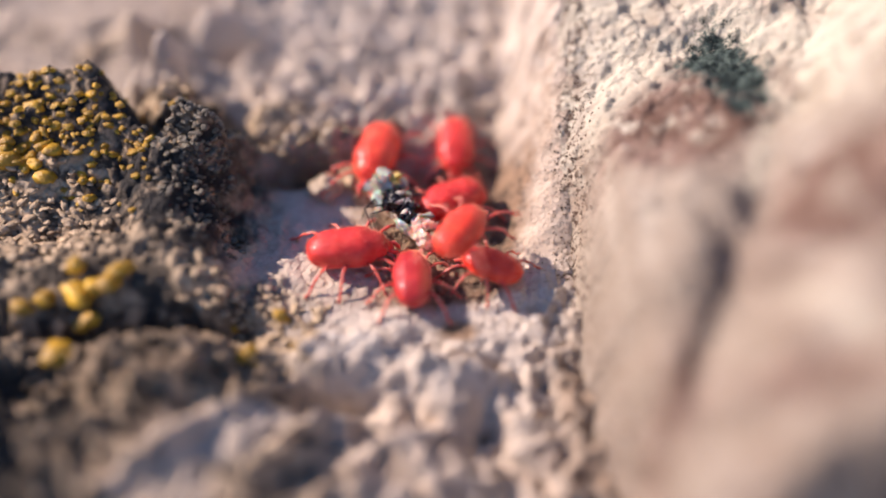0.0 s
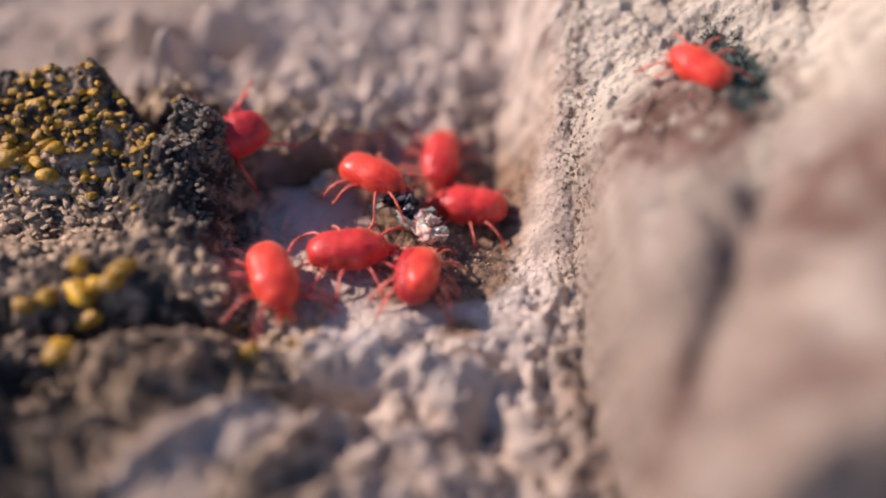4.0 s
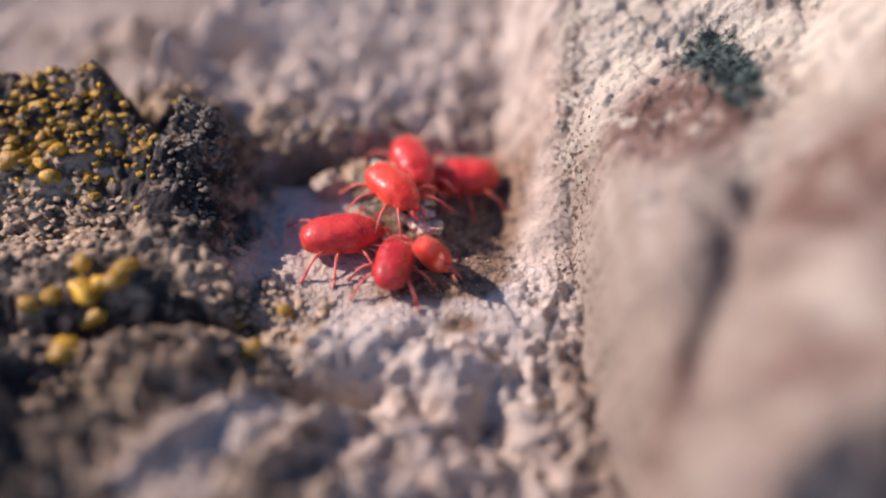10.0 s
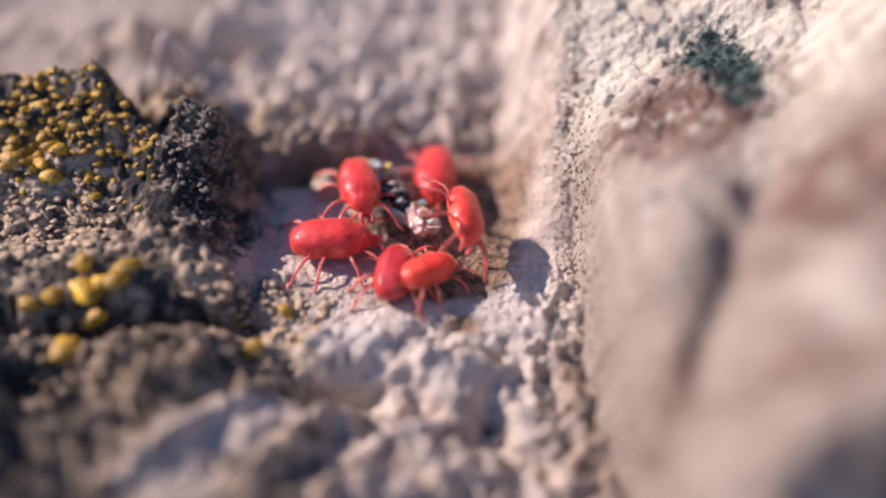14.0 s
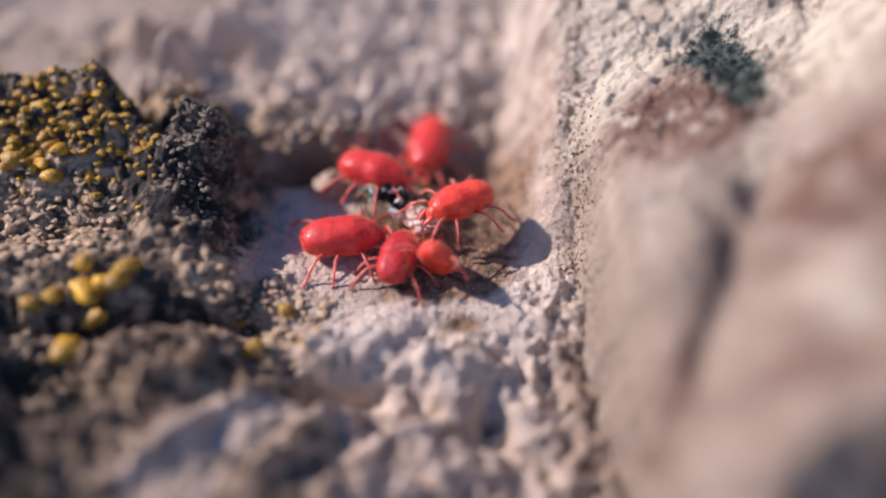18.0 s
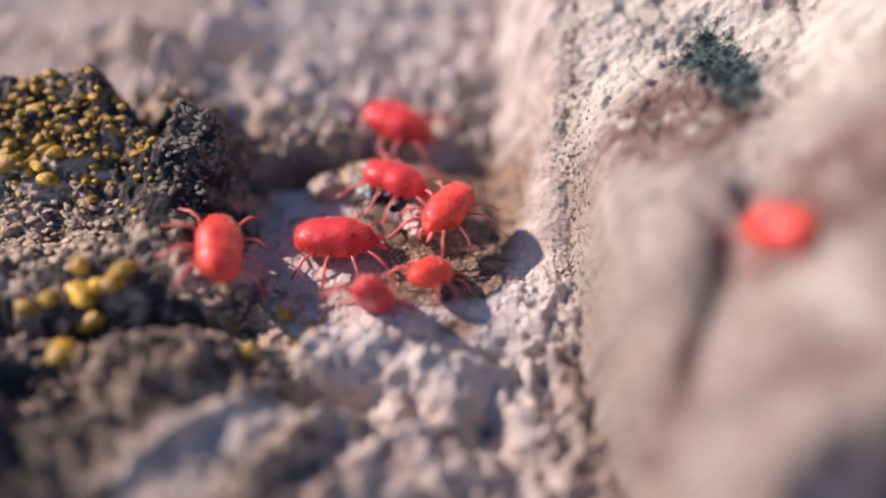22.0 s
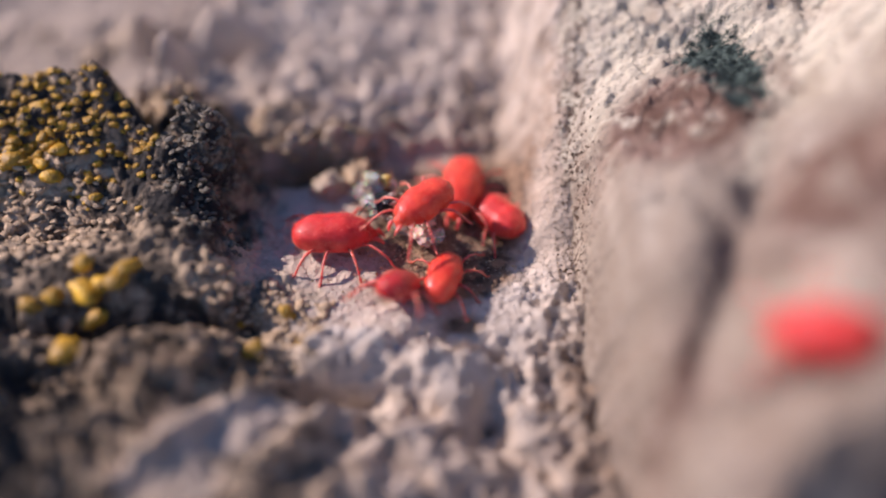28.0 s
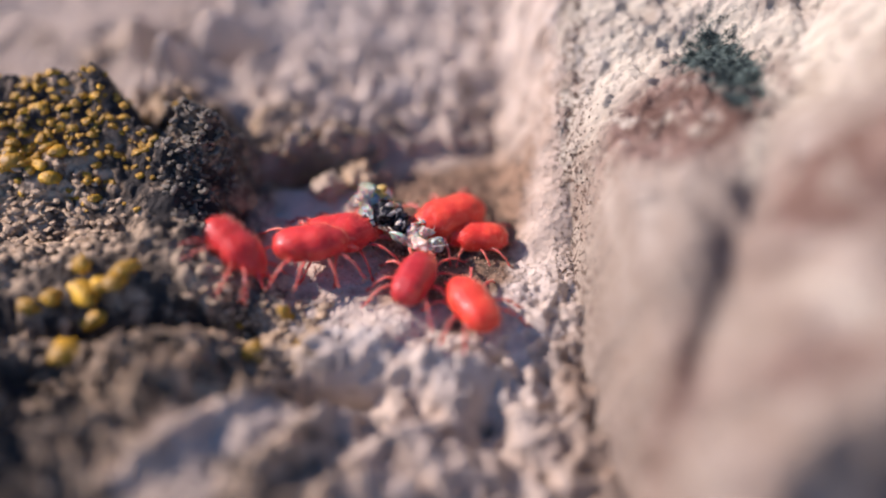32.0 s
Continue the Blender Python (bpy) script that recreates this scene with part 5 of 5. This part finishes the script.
    rows = [
        (0, mm(0.21, 1.27, -0.04, -2, -2, -149)),
        (2, mm(0.21, 1.34, -0.03, -2, -2, -150)),
        (3, mm(0.20, 1.36, -0.02, -2, -2, -150)),
        (3.5, mm(0.24, 1.30, -0.04, -2, -2, -163)),
        (4.5, mm(0.96, 0.92, -0.20, -3, 5, 145)),
        (5.5, mm(1.28, 0.34, -0.12, -4, 4, 119)),
        (6, mm(1.57, 0.79, -0.02, -27, 6, 118)),
        (6.5, mm(1.53, 1.85, 0.16, -36, 18, 125)),
        (7, mm(1.50, 1.83, 0.13, -34, 20, 129)),
        (7.5, mm(1.54, 1.61, 0.13, -35, 16, 128)),
        (8, mm(1.19, 1.77, -0.07, -25, 13, 129)),
        (8.5, mm(0.84, 1.94, -0.03, -6, 5, 152)),
        (9, mm(0.74, 2.00, -0.03, -5, 5, 162)),
        (9.5, mm(0.79, 2.07, -0.02, -5, 6, 165)),
        (10, mm(0.44, 1.89, -0.05, -2, 1, -178)),
        (10.5, mm(0.35, 2.14, -0.01, -1, 2, -130)),
        (11, mm(0.27, 2.34, 0.03, -1, 4, -103)),
        (12, mm(0.24, 1.95, -0.02, -1, 2, -97)),
        (13, mm(0.01, 2.09, -0.01, -1, 2, -94)),
        (14, mm(-0.15, 1.89, 0.00, -1, 1, -94)),
        (14.5, mm(-0.14, 2.07, 0.01, -1, 1, -95)),
        (16.5, mm(-0.21, 2.25, -0.01, -1, 3, -97)),
        (17, mm(-0.23, 2.27, -0.01, -1, 3, -97)),
        (17.5, mm(-0.32, 2.98, 0.12, -0, 6, -100)),
        (18, mm(-0.31, 2.81, 0.06, -2, 7, -100)),
        (18.5, mm(-0.18, 2.36, 0.00, -1, 4, -101)),
        (19, mm(-0.11, 2.26, -0.00, -1, 4, -103)),
        (20, mm(0.05, 2.41, -0.00, -1, 4, -101)),
        (21, mm(-0.04, 2.31, -0.00, -1, 5, -96)),
        (21.25, mm(0.14, 3.17, 0.28, 2, 8, -67)),
        (21.5, mm(0.03, 3.76, 0.56, 1, 2, -30)),
        (22, mm(-0.92, 3.21, 0.42, 4, 3, -27)),
        (22.5, mm(-0.28, 3.80, 0.68, -1, -1, -39)),
        (22.75, mm(1.64, 3.82, 0.70, 42, -28, -61)),
        (23, mm(2.93, 1.79, 1.91, 45, -27, -45)),
        (23.25, mm(4.53, -1.16, 3.05, 2, -2, -27)),
        (23.5, mm(6.39, -3.25, 3.92, 33, -22, -65)),
        (24, mm(7.77, -4.63, 4.59, 22, -6, -58)),
        (24.5, mm(7.52, -5.53, 4.26, 15, 19, -108)),
        (25, mm(7.35, -5.85, 4.25, -38, 24, -172)),
        (25.3, mm(5.03, -4.93, 3.10, 15, 42, -151)),
        (25.5, mm(3.20, -3.00, 1.37, 50, 41, -111)),
        (26, mm(3.54, -5.75, 1.42, 58, 2, -80)),
        (26.6, mm(6.25, -6.32, 0.34, 72, -21, -26)),
        (27.2, mm(7.25, -6.62, 3.12, 4, -74, 54)),
        (27.6, mm(6.67, -6.15, 4.17, -70, -32, 139)),
        (28, mm(5.43, -5.12, 3.47, -46, 21, 153)),
        (28.15, mm(4.20, -3.75, 2.28, -19, 12, 140)),
        (28.3, mm(3.03, -1.40, 0.71, -59, 11, 99)),
        (28.45, mm(3.65, -0.36, 2.60, -52, -26, 71)),
        (28.6, mm(5.06, 2.06, 3.04, -5, -7, 49)),
        (28.8, mm(6.96, 3.95, 4.22, 11, -25, 45)),
        (29.2, mm(3.95, 6.54, 3.81, -27, -8, 112)),
        (29.6, mm(1.15, 8.14, 2.59, -49, 34, 122)),
        (30, mm(0.09, 7.60, 1.69, 6, -0, -106)),
        (30.15, mm(-0.60, 4.59, 0.77, -0, 1, -108)),
        (30.3, mm(-1.30, 1.96, 0.51, -1, -0, -121)),
        (30.6, mm(-2.48, 0.99, 0.81, 1, 0, -134)),
        (31, mm(-2.46, 0.84, 0.90, 1, 0, -117)),
        (31.3, mm(-2.87, 0.77, 0.96, -1, -1, -119)),
        (31.5, mm(-2.79, 1.05, 0.89, -1, -0, -149)),
        (31.6, mm(-2.29, 2.07, 0.84, -2, 1, 179)),
        (31.8, mm(-3.44, 1.25, 0.32, -7, 4, -107)),
        (32, mm(-4.04, -0.51, 0.34, -20, 14, -41)),
    ]
    walk(MITES['back_feeder'], rows)
    gait('back_feeder', rows)
    rows = [
        (0, mm(-1.32, 2.43, 0.23, -2, 7, -103)),
        (0.3, mm(-1.80, 2.27, 0.06, -1, 5, -114)),
        (0.6, mm(-2.33, 2.01, 0.04, -1, 1, -151)),
        (0.8, mm(-3.05, 1.06, -0.03, -2, -0, -94)),
        (1, mm(-3.12, -0.10, 0.03, -3, 0, -54)),
        (1.3, mm(-3.00, -0.22, 0.06, -2, 1, -46)),
        (1.6, mm(-2.97, -0.24, 0.05, -2, 1, -41)),
        (2, mm(-2.87, -0.23, 0.04, -1, 1, -41)),
        (2.3, mm(-3.05, -0.29, 0.01, -3, 1, -38)),
        (2.6, mm(-3.09, -0.33, 0.03, -4, 2, -35)),
        (3, mm(-3.07, -0.14, 0.05, -2, 2, -11)),
        (3.3, mm(-2.86, -0.24, 0.04, -1, 2, -5)),
        (3.5, mm(-2.46, -0.39, 0.02, 1, 1, 2)),
        (4, mm(-3.16, -1.04, 0.09, -6, 2, -69)),
        (4.5, mm(-4.72, -2.16, 0.59, -5, -2, -130)),
        (5.2, mm(-9.19, -2.32, 0.45, -3, -3, -170)),
        (10, mm(-9.83, -2.07, 0.37, 1, 0, -73)),
        (17.5, mm(-10.85, -1.87, 0.62, 1, 3, -21)),
        (18, mm(-10.57, -1.58, 0.58, 0, 1, -6)),
        (18.2, mm(-8.63, -1.52, 0.66, 4, 0, -6)),
        (18.5, mm(-5.49, -1.44, 0.65, 6, 3, -4)),
        (19, mm(-3.11, -1.28, 0.11, 1, 6, -2)),
        (19.5, mm(-2.21, -1.40, 0.00, -2, 1, 25)),
        (20, mm(-2.21, -1.11, 0.01, 1, 1, 80)),
        (20.5, mm(-2.50, -1.03, -0.01, 2, -0, 76)),
        (21, mm(-2.61, -0.47, 0.20, 1, 1, 45)),
        (21.5, mm(-2.33, -0.11, 0.31, 0, -0, 44)),
        (21.75, mm(-3.40, -0.07, 0.01, 6, 3, 75)),
        (22, mm(-4.22, -0.83, 0.63, 24, -0, 98)),
        (22.25, mm(-3.42, 0.09, 0.01, 5, 2, 75)),
        (22.5, mm(-2.38, -0.06, 0.53, 0, -0, 53)),
        (22.75, mm(-2.96, 1.94, 0.01, 8, 5, 59)),
        (23, mm(-3.12, 2.64, 0.75, 24, -2, 40)),
        (23.5, mm(-2.99, 2.68, 0.87, 22, 3, 23)),
        (24, mm(-3.54, 2.59, 0.70, 2, 10, 16)),
        (24.5, mm(-2.19, 2.30, 0.52, 8, 4, -25)),
        (25, mm(-1.94, 2.29, 0.52, 8, 5, -31)),
        (25.5, mm(-1.38, 2.62, 0.27, 4, 7, -49)),
        (26.5, mm(-0.15, 2.46, 0.00, 1, 5, -75)),
        (27.5, mm(0.58, 1.26, -0.12, 0, 1, -104)),
        (28, mm(0.38, 1.60, -0.05, -1, 1, -101)),
        (28.6, mm(0.34, 1.94, -0.04, -1, 2, -105)),
        (29, mm(0.09, 0.84, -0.03, -3, -1, -111)),
        (29.6, mm(0.13, 0.53, -0.04, -2, -2, -121)),
        (30, mm(0.15, 0.57, -0.04, -2, -3, -133)),
        (31, mm(0.48, 0.67, -0.11, 0, -2, -148)),
        (32, mm(0.11, 0.66, -0.04, -1, -3, -149)),
    ]
    walk(MITES['wanderer'], rows)
    gait('wanderer', rows)
    rows = [
        (0, mm(-1.95, 9.46, 2.54, 0, 0, -96)),
        (2.5, mm(-1.75, 8.34, 1.98, -0, 0, -97)),
        (2.75, mm(-2.00, 3.96, 1.62, -1, -1, -112)),
        (3, mm(-2.47, 2.09, 0.88, -19, -14, 152)),
        (3.15, mm(-2.99, 1.96, 0.43, -24, -9, -145)),
        (3.3, mm(-3.33, 1.97, 0.05, -27, -5, -103)),
        (3.5, mm(-3.42, 1.67, 0.02, -20, 11, -81)),
        (4, mm(-4.27, 2.14, 0.91, -29, 13, -164)),
        (4.6, mm(-7.49, 2.58, 2.12, 5, 2, 170)),
        (5.2, mm(-12.35, 5.59, 0.92, -1, -2, 155)),
        (8, mm(-12.64, 8.92, 2.24, 0, -0, 105)),
        (10, mm(-4.83, 8.52, 2.04, 1, -1, 19)),
        (10.3, mm(-3.81, 7.17, 1.48, -1, -0, -33)),
        (10.5, mm(-2.87, 6.12, 1.26, -2, -1, -10)),
        (10.8, mm(-0.29, 7.89, 1.82, 0, 0, 36)),
        (12, mm(1.90, 9.22, 2.90, 60, -31, -71)),
        (32, mm(2.37, 9.51, 3.00, 58, -31, -73)),
    ]
    walk(MITES['textured_visitor'], rows)
    gait('textured_visitor', rows)
    rows = [
        (0, mm(6.58, 3.96, 4.18, -6, 23, -128)),
        (0.3, mm(5.95, 2.96, 3.66, -4, 24, -134)),
        (0.5, mm(5.52, 2.24, 3.27, 3, 9, -132)),
        (0.7, mm(5.13, 3.49, 3.60, -28, 7, 149)),
        (1, mm(4.80, 4.78, 3.73, -8, 24, -171)),
        (1.25, mm(4.49, 4.01, 3.55, 19, 14, -96)),
        (1.5, mm(4.49, 2.91, 3.13, 19, 16, -88)),
        (1.75, mm(5.17, 2.03, 3.06, 8, -3, -54)),
        (2, mm(5.78, 1.20, 3.19, 8, 0, -74)),
        (2.25, mm(5.35, 0.39, 3.16, 5, 4, -116)),
        (2.5, mm(4.84, 0.16, 2.98, 2, 7, -152)),
        (3, mm(4.79, -0.00, 2.97, 2, 7, -158)),
        (3.5, mm(4.66, 0.02, 2.95, 2, 7, -161)),
        (4.2, mm(4.91, 2.77, 3.00, -23, -11, 107)),
        (5, mm(5.65, 4.90, 4.21, -19, -17, 83)),
        (12, mm(7.94, 4.30, 4.63, 21, -29, -10)),
        (20, mm(8.45, -1.30, 5.21, 26, 4, -89)),
        (21.4, mm(7.82, -3.71, 4.70, 14, 17, -128)),
        (21.7, mm(6.91, -4.06, 4.31, -5, 23, 171)),
        (22, mm(5.49, -2.78, 3.05, -29, 29, 125)),
        (22.15, mm(5.99, -3.57, 3.59, -42, 6, 86)),
        (22.3, mm(6.67, -3.99, 4.21, -13, -24, 32)),
        (22.6, mm(8.04, -3.78, 4.74, -0, -10, 11)),
        (32, mm(8.43, -3.57, 4.84, 1, -10, 4)),
    ]
    walk(MITES['wall_visitor'], rows)
    gait('wall_visitor', rows)
    walk(CARCASS, [
        (0, mm(-0.72, 0.75, 0.16, 0, 0, -52)),
        (3.5, mm(-0.72, 0.80, 0.16, 0, 0, -50)),
        (6, mm(-0.75, 0.85, 0.16, 0, 0, -50)),
        (14, mm(-0.90, 0.95, 0.16, 0, 0, -48)),
        (25, mm(-0.95, 0.95, 0.16, 0, 0, -46)),
        (29.5, mm(-0.86, 0.42, 0.16, 0, 0, -42)),
        (32, mm(-0.9, 0.34, 0.16, 0, 0, -40)),
    ])


motions()
